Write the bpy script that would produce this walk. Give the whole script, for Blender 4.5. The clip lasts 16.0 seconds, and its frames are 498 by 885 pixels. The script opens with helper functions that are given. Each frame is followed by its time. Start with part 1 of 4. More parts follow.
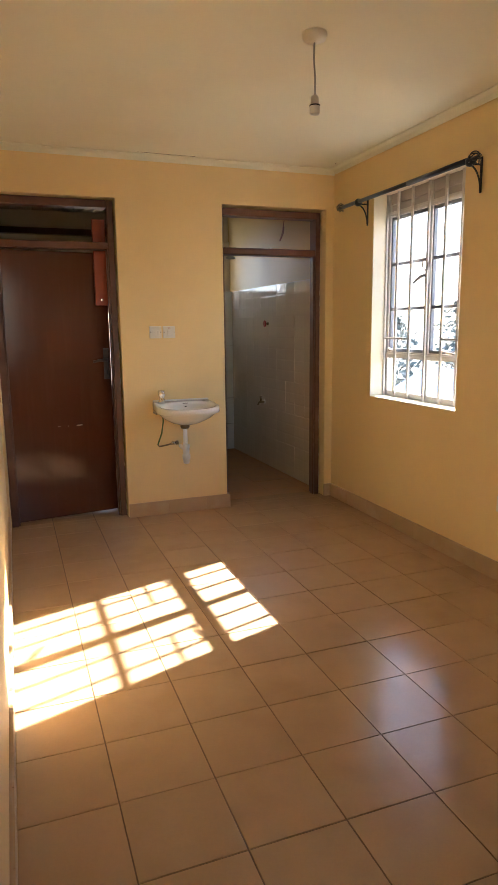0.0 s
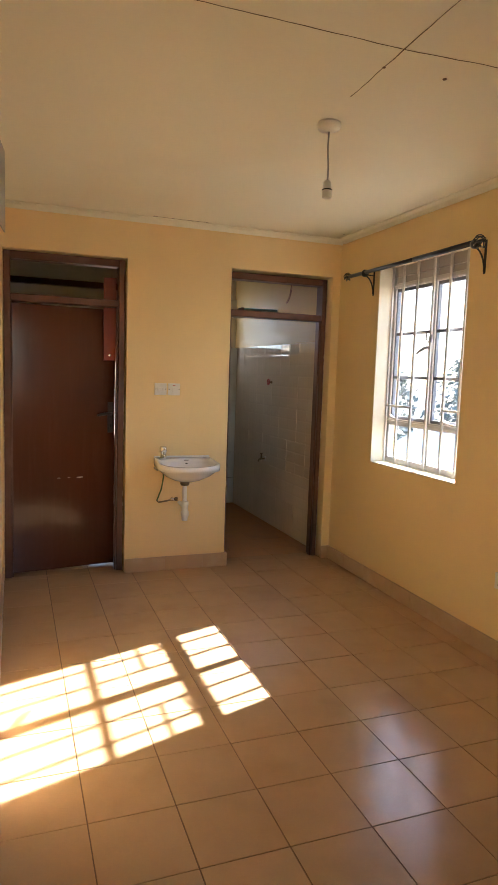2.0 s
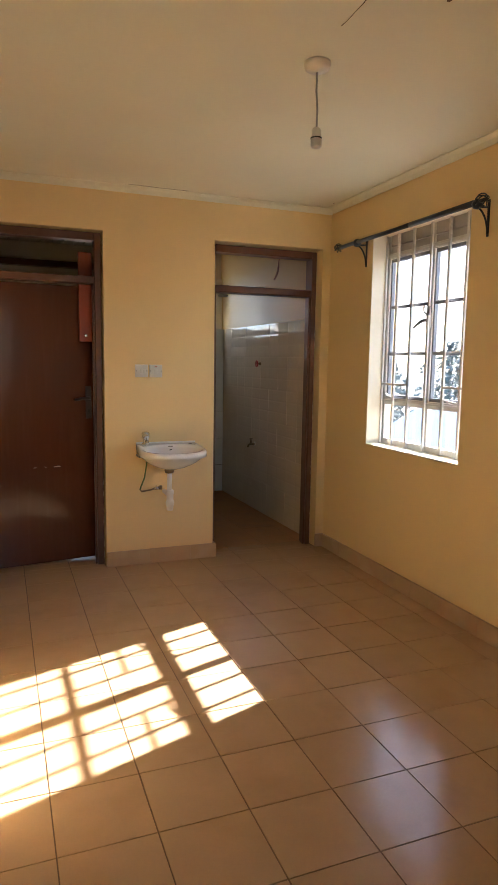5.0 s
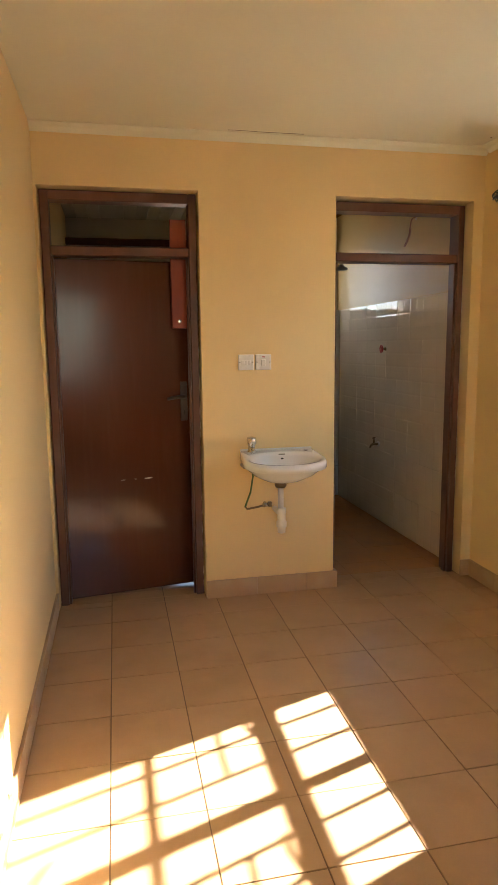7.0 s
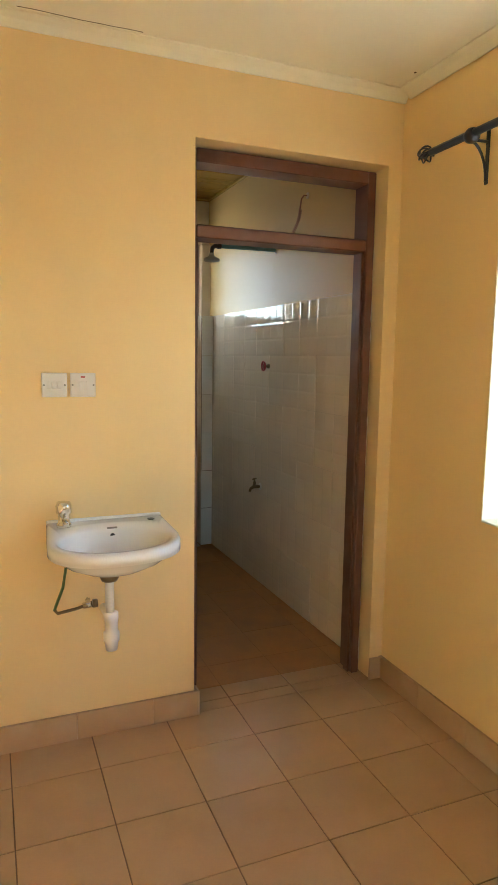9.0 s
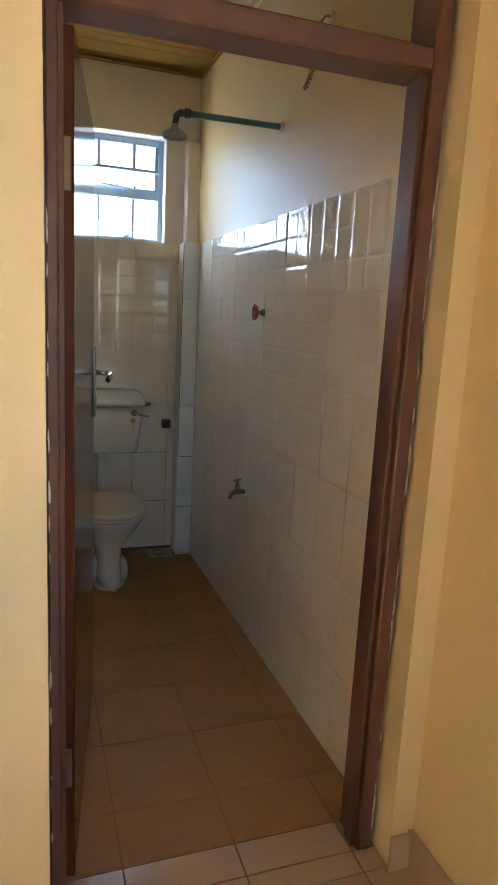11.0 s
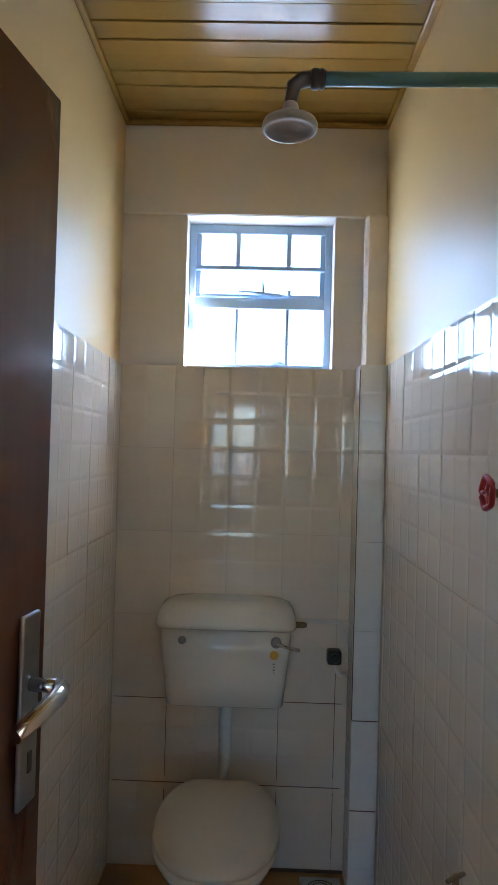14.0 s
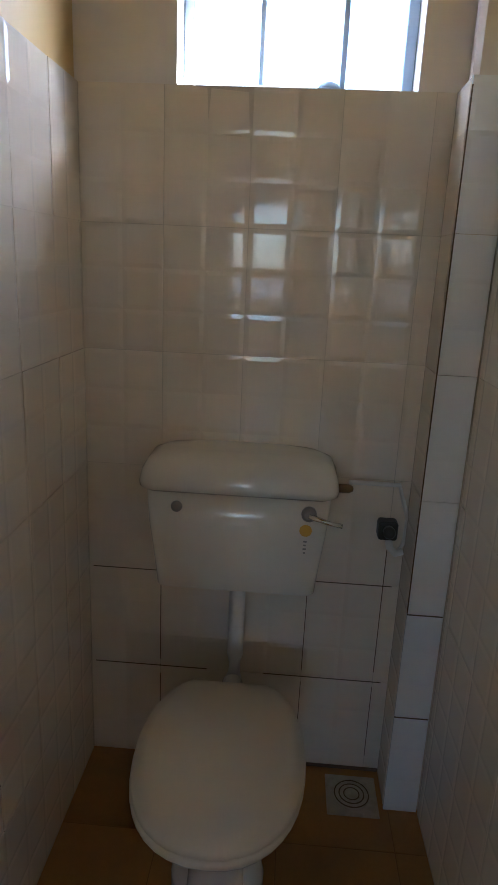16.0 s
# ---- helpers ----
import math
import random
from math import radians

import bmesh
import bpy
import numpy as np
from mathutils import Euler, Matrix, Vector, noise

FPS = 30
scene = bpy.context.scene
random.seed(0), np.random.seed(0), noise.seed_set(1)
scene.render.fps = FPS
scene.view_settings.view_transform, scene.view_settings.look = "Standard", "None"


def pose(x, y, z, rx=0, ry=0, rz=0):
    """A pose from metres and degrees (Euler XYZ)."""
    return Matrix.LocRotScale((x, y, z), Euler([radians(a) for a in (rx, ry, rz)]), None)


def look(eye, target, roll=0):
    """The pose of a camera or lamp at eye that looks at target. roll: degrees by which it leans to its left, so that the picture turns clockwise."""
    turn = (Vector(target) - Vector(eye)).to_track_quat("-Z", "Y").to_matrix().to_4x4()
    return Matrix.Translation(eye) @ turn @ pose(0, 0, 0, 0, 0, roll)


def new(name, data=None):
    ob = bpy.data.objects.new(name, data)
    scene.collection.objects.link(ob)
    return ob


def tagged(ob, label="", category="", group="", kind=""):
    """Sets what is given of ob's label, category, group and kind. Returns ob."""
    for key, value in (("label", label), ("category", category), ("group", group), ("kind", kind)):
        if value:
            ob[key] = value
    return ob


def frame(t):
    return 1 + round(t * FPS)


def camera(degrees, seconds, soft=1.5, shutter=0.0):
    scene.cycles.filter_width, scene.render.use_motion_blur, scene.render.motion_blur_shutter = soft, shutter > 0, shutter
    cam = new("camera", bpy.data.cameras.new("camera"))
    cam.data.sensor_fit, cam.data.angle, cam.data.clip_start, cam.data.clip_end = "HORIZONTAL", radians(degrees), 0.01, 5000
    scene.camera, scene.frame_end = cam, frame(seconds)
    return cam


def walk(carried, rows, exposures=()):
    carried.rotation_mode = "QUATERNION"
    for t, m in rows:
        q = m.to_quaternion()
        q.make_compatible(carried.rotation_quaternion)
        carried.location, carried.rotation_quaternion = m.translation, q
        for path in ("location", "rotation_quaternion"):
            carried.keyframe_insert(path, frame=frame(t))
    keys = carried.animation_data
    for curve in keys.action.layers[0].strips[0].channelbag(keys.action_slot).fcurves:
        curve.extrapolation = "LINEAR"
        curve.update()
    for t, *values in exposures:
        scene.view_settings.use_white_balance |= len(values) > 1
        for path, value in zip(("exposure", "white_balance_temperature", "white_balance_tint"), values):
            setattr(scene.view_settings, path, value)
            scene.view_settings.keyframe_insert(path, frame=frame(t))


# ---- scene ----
cam = camera(42.6, 16.0)
PATH = [
    (0, (-2.568, -4.866, 1.393), (-1.886, -3.02, 1.038), -0.7),
    (0.5, (-2.58, -4.863, 1.417), (-1.901, -3.008, 1.104), 1.1),
    (1, (-2.582, -4.846, 1.461), (-1.992, -2.952, 1.209), 1.5),
    (1.5, (-2.581, -4.844, 1.472), (-1.87, -2.988, 1.253), 2.4),
    (2, (-2.581, -4.859, 1.494), (-1.889, -2.995, 1.282), 1.9),
    (2.5, (-2.573, -4.862, 1.489), (-1.708, -3.072, 1.268), 2.2),
    (3, (-2.589, -4.859, 1.481), (-1.632, -3.119, 1.241), 1.4),
    (3.5, (-2.603, -4.826, 1.459), (-1.601, -3.111, 1.223), 0.5),
    (4, (-2.593, -4.776, 1.453), (-1.657, -3.016, 1.298), -0.4),
    (4.5, (-2.567, -4.721, 1.428), (-1.679, -2.946, 1.18), 0.3),
    (5, (-2.467, -4.613, 1.433), (-1.749, -2.763, 1.185), 0.9),
    (5.2, (-2.433, -4.593, 1.432), (-1.797, -2.715, 1.17), 0.4),
    (7.3, (-2.246, -3.621, 1.456), (-1.846, -1.685, 1.149), -0.6),
    (7.5, (-2.211, -3.529, 1.467), (-1.713, -1.623, 1.12), 0.2),
    (8, (-2.137, -3.192, 1.477), (-1.495, -1.321, 1.184), 0.9),
    (8.5, (-2.004, -2.913, 1.466), (-1.204, -1.112, 1.126), -1.1),
    (9, (-1.781, -2.61, 1.467), (-1.034, -0.773, 1.208), 0.8),
    (9.2, (-1.697, -2.486, 1.471), (-0.869, -0.697, 1.132), 1.0),
    (11.3, (-0.988, -1.303, 1.376), (-0.396, 0.563, 0.966), 2.2),
    (11.5, (-0.939, -1.214, 1.365), (-0.413, 0.66, 0.905), 1.1),
    (12, (-0.778, -1.002, 1.384), (-0.531, 0.898, 0.813), 3.5),
    (12.5, (-0.72, -0.76, 1.352), (-0.465, 1.091, 0.64), 5.3),
    (13, (-0.724, -0.493, 1.37), (-0.487, 1.371, 0.686), 2.6),
    (13.5, (-0.64, -0.235, 1.42), (-0.603, 1.725, 1.024), 2.8),
    (14, (-0.594, -0.067, 1.486), (-0.637, 1.932, 1.513), 1.6),
    (14.5, (-0.626, 0.072, 1.556), (-0.507, 2.062, 1.716), 1.3),
    (15, (-0.566, 0.183, 1.568), (-0.522, 2.182, 1.603), 0.5),
    (15.5, (-0.592, 0.406, 1.46), (-0.685, 2.392, 1.247), 0.5),
    (16, (-0.601, 0.658, 1.412), (-0.709, 2.58, 0.872), 2.6),
]
EXPOSURES = [(0.0, 3.34, 6250, 13), (3.5, 3.32, 6300, 13), (5.0, 3.16, 6150, 13), (7.5, 3.6, 6800, 11), (9.0, 3.95, 6200, 3), (11.5, 4.28, 5250, 7), (12.5, 4.93, 5300, 8), (13.0, 4.95, 5200, 8), (13.5, 4.74, 4900, 7), (14.0, 4.27, 4900, 9), (14.5, 4.0, 4950, 10), (16.0, 3.97, 5150, 13)]
walk(cam, [(t, look(eye, target, roll)) for t, eye, target, roll in PATH], EXPOSURES)

# ---- world, sun, exposure ----
SUN_FROM = Vector((1.494, 0.526, 1.0)).normalized()
world = bpy.data.worlds.new("world")
scene.world = world
world.use_nodes = True
wn = world.node_tree
sky = wn.nodes.new("ShaderNodeTexSky")
sky.sky_type = "NISHITA"
sky.sun_disc = False
sky.sun_elevation = math.asin(SUN_FROM.z)
sky.sun_rotation = math.atan2(SUN_FROM.x, SUN_FROM.y)
wn.links.new(sky.outputs[0], wn.nodes["Background"].inputs[0])
wn.nodes["Background"].inputs[1].default_value = 0.11
sun_data = bpy.data.lights.new("sun", "SUN")
sun_data.energy = 5.0
sun_data.angle = radians(0.55)
sun_data.color = (1.0, 0.97, 0.92)
sun = new("sun", sun_data)
sun.matrix_world = look(SUN_FROM * 20, (0, 0, 0))


def window_glow(name, place, turn, size_x, size_y, watts):
    """Sky light standing in an opening."""
    data = bpy.data.lights.new(name, "AREA")
    data.shape, data.size, data.size_y, data.energy = "RECTANGLE", size_x, size_y, watts
    data.color = (0.80, 0.89, 1.0)
    ob = new(name, data)
    ob.matrix_world = pose(*place, *turn)
    return ob


window_glow("sky_light_bath", (-0.62, 2.42, 2.05), (-90, 0, 0), 0.48, 0.48, 0.24)


# ---- materials ----
def material(name, color, rough=0.5, metal=0.0, spread=0.08, scale=6.0, fine=60.0, bump=0.15,
             rough_spread=0.1, dirt=None, dirt_amount=0.0, dirt_scale=2.5, stretch=(1, 1, 1), random=0.0, coat=0.0, depth=0.004):
    m = bpy.data.materials.new(name)
    m.use_nodes = True
    nt = m.node_tree
    p = nt.nodes["Principled BSDF"]
    tc = nt.nodes.new("ShaderNodeTexCoord")
    mp = nt.nodes.new("ShaderNodeMapping")
    mp.inputs["Scale"].default_value = stretch
    nt.links.new(tc.outputs["Object"], mp.inputs["Vector"])
    vec = mp.outputs[0]
    info = nt.nodes.new("ShaderNodeObjectInfo")
    if random:
        add = nt.nodes.new("ShaderNodeVectorMath")
        add.operation = "MULTIPLY_ADD"
        nt.links.new(info.outputs["Random"], add.inputs[0])
        add.inputs[1].default_value = (37.0, 53.0, 71.0)
        nt.links.new(vec, add.inputs[2])
        vec = add.outputs[0]

    def noise_node(s, detail):
        n = nt.nodes.new("ShaderNodeTexNoise")
        n.inputs["Scale"].default_value, n.inputs["Detail"].default_value = s, detail
        nt.links.new(vec, n.inputs["Vector"])
        return n.outputs[0]

    big, small = noise_node(scale, 4), noise_node(fine, 6)

    def math_node(op, a, b, clamp=False):
        n = nt.nodes.new("ShaderNodeMath")
        n.operation, n.use_clamp = op, clamp
        for i, v in enumerate((a, b)):
            if isinstance(v, (int, float)):
                n.inputs[i].default_value = v
            else:
                nt.links.new(v, n.inputs[i])
        return n.outputs[0]

    both = math_node("ADD", math_node("MULTIPLY", big, 0.65), math_node("MULTIPLY", small, 0.35))
    value = math_node("ADD", math_node("MULTIPLY", both, 2 * spread), 1 - spread)
    if random:
        value = math_node("ADD", value, math_node("MULTIPLY", math_node("SUBTRACT", info.outputs["Random"], 0.5), random))
    mix = nt.nodes.new("ShaderNodeMix")
    mix.data_type, mix.blend_type = "RGBA", "MULTIPLY"
    mix.inputs[0].default_value = 1.0
    mix.inputs[6].default_value = (*color, 1)
    comb = nt.nodes.new("ShaderNodeCombineColor")
    for i in range(3):
        nt.links.new(value, comb.inputs[i])
    nt.links.new(comb.outputs[0], mix.inputs[7])
    out = mix.outputs[2]
    if dirt:
        ramp = nt.nodes.new("ShaderNodeMapRange")
        ramp.inputs[1].default_value, ramp.inputs[2].default_value = 0.52, 0.78
        nt.links.new(noise_node(dirt_scale, 8), ramp.inputs[0])
        mix2 = nt.nodes.new("ShaderNodeMix")
        mix2.data_type = "RGBA"
        nt.links.new(math_node("MULTIPLY", ramp.outputs[0], dirt_amount), mix2.inputs[0])
        nt.links.new(out, mix2.inputs[6])
        mix2.inputs[7].default_value = (*dirt, 1)
        out = mix2.outputs[2]
    nt.links.new(out, p.inputs["Base Color"])
    nt.links.new(math_node("ADD", math_node("MULTIPLY", big, rough_spread * 2), rough - rough_spread, True), p.inputs["Roughness"])
    p.inputs["Metallic"].default_value = metal
    p.inputs["Coat Weight"].default_value = coat
    if bump:
        b = nt.nodes.new("ShaderNodeBump")
        b.inputs["Strength"].default_value, b.inputs["Distance"].default_value = bump, depth
        nt.links.new(both, b.inputs["Height"])
        nt.links.new(b.outputs[0], p.inputs["Normal"])
    return m


def clear_glass(name, tint):
    """Thin clear pane: light passes straight, with a little gloss."""
    m = bpy.data.materials.new(name)
    m.use_nodes = True
    nt = m.node_tree
    nt.nodes.remove(nt.nodes["Principled BSDF"])
    clear, gloss = nt.nodes.new("ShaderNodeBsdfTransparent"), nt.nodes.new("ShaderNodeBsdfGlossy")
    clear.inputs[0].default_value = (*tint, 1)
    gloss.inputs["Roughness"].default_value = 0.02
    mix = nt.nodes.new("ShaderNodeMixShader")
    mix.inputs[0].default_value = 0.04
    nt.links.new(clear.outputs[0], mix.inputs[1])
    nt.links.new(gloss.outputs[0], mix.inputs[2])
    nt.links.new(mix.outputs[0], nt.nodes["Material Output"].inputs[0])
    return m


def glass_material(name, tint, rough):
    m = bpy.data.materials.new(name)
    m.use_nodes = True
    p = m.node_tree.nodes["Principled BSDF"]
    p.inputs["Base Color"].default_value = (*tint, 1)
    p.inputs["Transmission Weight"].default_value = 1.0
    p.inputs["Roughness"].default_value = rough
    p.inputs["IOR"].default_value = 1.45
    n = m.node_tree.nodes.new("ShaderNodeTexNoise")
    n.inputs["Scale"].default_value = 30.0
    b = m.node_tree.nodes.new("ShaderNodeBump")
    b.inputs["Strength"].default_value = 0.05
    m.node_tree.links.new(n.outputs[0], b.inputs["Height"])
    m.node_tree.links.new(b.outputs[0], p.inputs["Normal"])
    return m


YELLOW = material("yellow_wall_paint", (0.83, 0.625, 0.31), 0.5, spread=0.06, scale=1.6, fine=90, bump=0.12, dirt=(0.62, 0.44, 0.2), dirt_amount=0.3, dirt_scale=1.3)
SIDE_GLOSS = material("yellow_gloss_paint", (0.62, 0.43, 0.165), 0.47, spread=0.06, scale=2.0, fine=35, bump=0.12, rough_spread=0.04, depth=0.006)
# Paler than the side walls: the window's glow is mixed into this colour.
GLOW_GLOSS = material("glow_paled_gloss_paint", (0.80, 0.73, 0.66), 0.42, spread=0.05, scale=2.0, fine=35, bump=0.12, rough_spread=0.04, depth=0.006)
WHITE_CEIL = material("white_ceiling_board", (0.79, 0.762, 0.605), 0.65, spread=0.05, scale=1.2, fine=80, bump=0.1, dirt=(0.6, 0.52, 0.38), dirt_amount=0.3, dirt_scale=0.9)
FLOOR_TILE = material("beige_floor_tile", (0.48, 0.312, 0.174), 0.18, spread=0.13, scale=7, fine=130, bump=0.05, rough_spread=0.05, random=0.07, dirt=(0.33, 0.19, 0.09), dirt_amount=0.35, dirt_scale=4, depth=0.002)
FLOOR_BATH = material("brown_washroom_tile", (0.39, 0.182, 0.042), 0.58, spread=0.28, scale=11, fine=90, bump=0.08, rough_spread=0.08, random=0.06, dirt=(0.24, 0.12, 0.05), dirt_amount=0.5, dirt_scale=5, depth=0.002)
SCREED = material("brown_joint_dirt", (0.25, 0.12, 0.03), 0.8, spread=0.3, fine=120)
GROUT = material("dark_brown_grout", (0.17, 0.10, 0.055), 0.85, spread=0.25, fine=200)
SKIRT = material("skirting_tile", (0.50, 0.33, 0.19), 0.35, spread=0.12, scale=8, fine=120, bump=0.06, random=0.1, dirt=(0.62, 0.5, 0.36), dirt_amount=0.4, dirt_scale=6)
WALL_TILE = material("white_wall_tile", (0.80, 0.70, 0.57), 0.07, spread=0.05, scale=5, fine=60, bump=0.03, rough_spread=0.03, random=0.04, dirt=(0.6, 0.5, 0.38), dirt_amount=0.3, dirt_scale=3, depth=0.002)
TILE_GROUT = material("wall_tile_grout", (0.62, 0.53, 0.42), 0.8, spread=0.3, fine=160)
BROWN_WOOD = material("brown_painted_wood", (0.10, 0.032, 0.014), 0.16, spread=0.07, scale=5, fine=40, bump=0.025, stretch=(9, 9, 0.7), rough_spread=0.04, dirt=(0.12, 0.05, 0.028), dirt_amount=0.4)
BROWN_FRAME = material("brown_frame_paint", (0.125, 0.052, 0.032), 0.38, spread=0.3, scale=6, fine=50, bump=0.25, rough_spread=0.08, dirt=(0.2, 0.11, 0.08), dirt_amount=0.5, dirt_scale=9)
RED_WOOD = material("red_brown_wood", (0.30, 0.055, 0.018), 0.4, spread=0.2, stretch=(8, 8, 1))
CHIP = material("chipped_plaster", (0.72, 0.62, 0.48), 0.8, spread=0.15)
CERAMIC = material("white_ceramic", (0.80, 0.79, 0.77), 0.08, spread=0.03, scale=3, bump=0.02, rough_spread=0.02)
OLD_CERAMIC = material("aged_white_ceramic", (0.76, 0.70, 0.60), 0.14, spread=0.05, scale=4, bump=0.02, rough_spread=0.04, dirt=(0.55, 0.46, 0.34), dirt_amount=0.25, dirt_scale=5)
WHITE_PLASTIC = material("white_plastic", (0.76, 0.73, 0.68), 0.32, spread=0.04, bump=0.02, dirt=(0.55, 0.45, 0.33), dirt_amount=0.3, dirt_scale=20)
ROSE_PLASTIC = material("dusty_clear_plastic", (0.42, 0.39, 0.36), 0.35, spread=0.2, scale=30, bump=0.1)
CREAM_PLASTIC = material("cream_seat_plastic", (0.68, 0.58, 0.43), 0.48, spread=0.05, bump=0.0)
CHROME = material("chrome", (0.72, 0.70, 0.67), 0.15, metal=1.0, spread=0.1, bump=0.03, rough_spread=0.06)
DARK_STEEL = material("dull_steel", (0.30, 0.28, 0.26), 0.32, metal=1.0, spread=0.2, bump=0.05)
BRASS = material("old_brass", (0.24, 0.175, 0.10), 0.4, metal=1.0, spread=0.25, bump=0.1)
BLACK_METAL = material("black_curtain_rod", (0.028, 0.034, 0.05), 0.34, metal=0.3, spread=0.2, bump=0.05)
WIN_PAINT = material("white_window_paint", (0.66, 0.64, 0.62), 0.42, spread=0.1, fine=80, bump=0.1, dirt=(0.35, 0.3, 0.26), dirt_amount=0.5, dirt_scale=12)
DARK_FRAME = material("weathered_casement_steel", (0.22, 0.23, 0.26), 0.5, metal=0.2, spread=0.25, bump=0.15)
BLUE_FRAME = material("pale_blue_window_paint", (0.42, 0.53, 0.66), 0.4, spread=0.12, fine=80, bump=0.1)
PANEL_GREY = material("grey_top_panel", (0.46, 0.43, 0.42), 0.6, spread=0.12, fine=60)
GLASS = clear_glass("window_glass", (0.96, 0.98, 1.0))
MILK_GLASS = glass_material("obscure_window_glass", (0.96, 0.98, 1.0), 0.06)
GREEN_PIPE = material("green_blue_shower_pipe", (0.15, 0.31, 0.32), 0.35, spread=0.2, scale=12)
RED_PAINT = material("red_valve_wheel", (0.42, 0.03, 0.03), 0.4, spread=0.2)
BLACK_PLASTIC = material("black_plastic", (0.02, 0.02, 0.02), 0.4)
# Wall tile made whiter: light from the room is put into its colour.
LIT_DUCT_TILE = material("room_lit_wall_tile", (0.86, 0.85, 0.83), 0.08, spread=0.03, scale=5, bump=0.03, random=0.03, depth=0.002)
DARK_PIPE = material("dark_pipe_fitting", (0.075, 0.058, 0.052), 0.35, spread=0.3, scale=30, bump=0.1)
DIRTY_PLASTIC = material("soiled_plastic", (0.50, 0.42, 0.31), 0.5, spread=0.25, scale=30, dirt=(0.2, 0.12, 0.06), dirt_amount=0.6, dirt_scale=25)
WIRE_COPPER = material("copper_wire", (0.35, 0.14, 0.07), 0.5, spread=0.3)
WIRE_GREEN = material("green_hose", (0.10, 0.17, 0.05), 0.5, spread=0.3)
WIRE_GREY = material("grey_flex", (0.42, 0.40, 0.36), 0.5)
BOARD_WOOD = material("varnished_ceiling_board", (0.33, 0.185, 0.032), 0.17, spread=0.14, scale=3, fine=30, bump=0.05, stretch=(0.6, 6, 1), rough_spread=0.04)
BOARD_GREY = material("grey_ceiling_board", (0.42, 0.40, 0.33), 0.5, spread=0.15, stretch=(5, 0.5, 1))
YELLOW_TAG = material("yellow_tag", (0.60, 0.34, 0.03), 0.5)
DARK_GAP = material("dark_joint", (0.13, 0.085, 0.05), 0.9, spread=0.3)
BOX_METAL = material("galvanised_box", (0.36, 0.36, 0.33), 0.45, metal=0.5, spread=0.2)
EARTH = material("dry_ground", (0.22, 0.19, 0.15), 0.9, spread=0.3, scale=0.4, fine=6, bump=0.3)
# Leaf green lifted towards grey, so distance haze sits in the colour.
HAZED_LEAF = material("hazed_tree_leaves", (0.12, 0.14, 0.12), 0.7, spread=0.4, scale=2)
BARK = material("tree_bark", (0.16, 0.12, 0.08), 0.9, spread=0.3, stretch=(3, 3, 0.5))
HOUSE_WALL = material("far_house_wall", (0.48, 0.45, 0.40), 0.8, spread=0.1)
HOUSE_ROOF = material("iron_sheet_roof", (0.30, 0.33, 0.36), 0.4, metal=0.4, spread=0.15, stretch=(8, 0.5, 1))
DARK_WINDOW = material("far_window_glass", (0.05, 0.06, 0.07), 0.15)


# ---- mesh helpers ----
def cuboid(bm, x0, x1, y0, y1, z0, z1, bevel=0.0, segments=1):
    x0, x1, y0, y1, z0, z1 = min(x0, x1), max(x0, x1), min(y0, y1), max(y0, y1), min(z0, z1), max(z0, z1)
    vs = [bm.verts.new((x, y, z)) for x in (x0, x1) for y in (y0, y1) for z in (z0, z1)]
    fs = [bm.faces.new([vs[i] for i in f]) for f in
          ((0, 1, 3, 2), (4, 6, 7, 5), (0, 4, 5, 1), (2, 3, 7, 6), (0, 2, 6, 4), (1, 5, 7, 3))]
    if bevel:
        edges = list({e for f in fs for e in f.edges})
        bmesh.ops.bevel(bm, geom=edges, offset=bevel, segments=segments, affect="EDGES", profile=0.5)
    return bm


def box(x0, x1, y0, y1, z0, z1, bevel=0.0, segments=1):
    return cuboid(bmesh.new(), x0, x1, y0, y1, z0, z1, bevel, segments)


def tube(bm, points, radius, sides=10, closed=False, caps=True):
    """A round bar along a line of points; radius may be a list."""
    pts = [Vector(p) for p in points]
    n = len(pts)
    rings = []
    up = Vector((0.13, 0.21, 0.97)).normalized()
    for i, p in enumerate(pts):
        a = pts[(i - 1) % n] if closed or i > 0 else p
        b = pts[(i + 1) % n] if closed or i < n - 1 else p
        d = (b - a).normalized()
        side = d.cross(up)
        if side.length < 0.05:
            side = d.cross(Vector((1, 0, 0)))
        side.normalize()
        top = side.cross(d)
        r = radius[i] if isinstance(radius, (list, tuple)) else radius
        rings.append([bm.verts.new(p + (side * math.cos(k * math.tau / sides) + top * math.sin(k * math.tau / sides)) * r) for k in range(sides)])
    for i in range(n if closed else n - 1):
        a, b = rings[i], rings[(i + 1) % n]
        for k in range(sides):
            f = bm.faces.new((a[k], a[(k + 1) % sides], b[(k + 1) % sides], b[k]))
            f.smooth = True
    if caps and not closed:
        bm.faces.new(rings[0])
        bm.faces.new(rings[-1])
    return bm


def lathe(bm, profile, centre, axis="z", sides=24):
    """A turned shape: (radius, along) pairs about an axis through centre."""
    c = Vector(centre)
    rings = []
    for r, h in profile:
        ring = []
        for k in range(sides):
            a = k * math.tau / sides
            u, v = r * math.cos(a), r * math.sin(a)
            o = {"z": (u, v, h), "x": (h, u, v), "y": (u, h, v)}[axis]
            ring.append(bm.verts.new(c + Vector(o)))
        rings.append(ring)
    for a, b in zip(rings, rings[1:]):
        for k in range(sides):
            f = bm.faces.new((a[k], a[(k + 1) % sides], b[(k + 1) % sides], b[k]))
            f.smooth = True
    bm.faces.new(rings[0])
    bm.faces.new(rings[-1])
    return bm


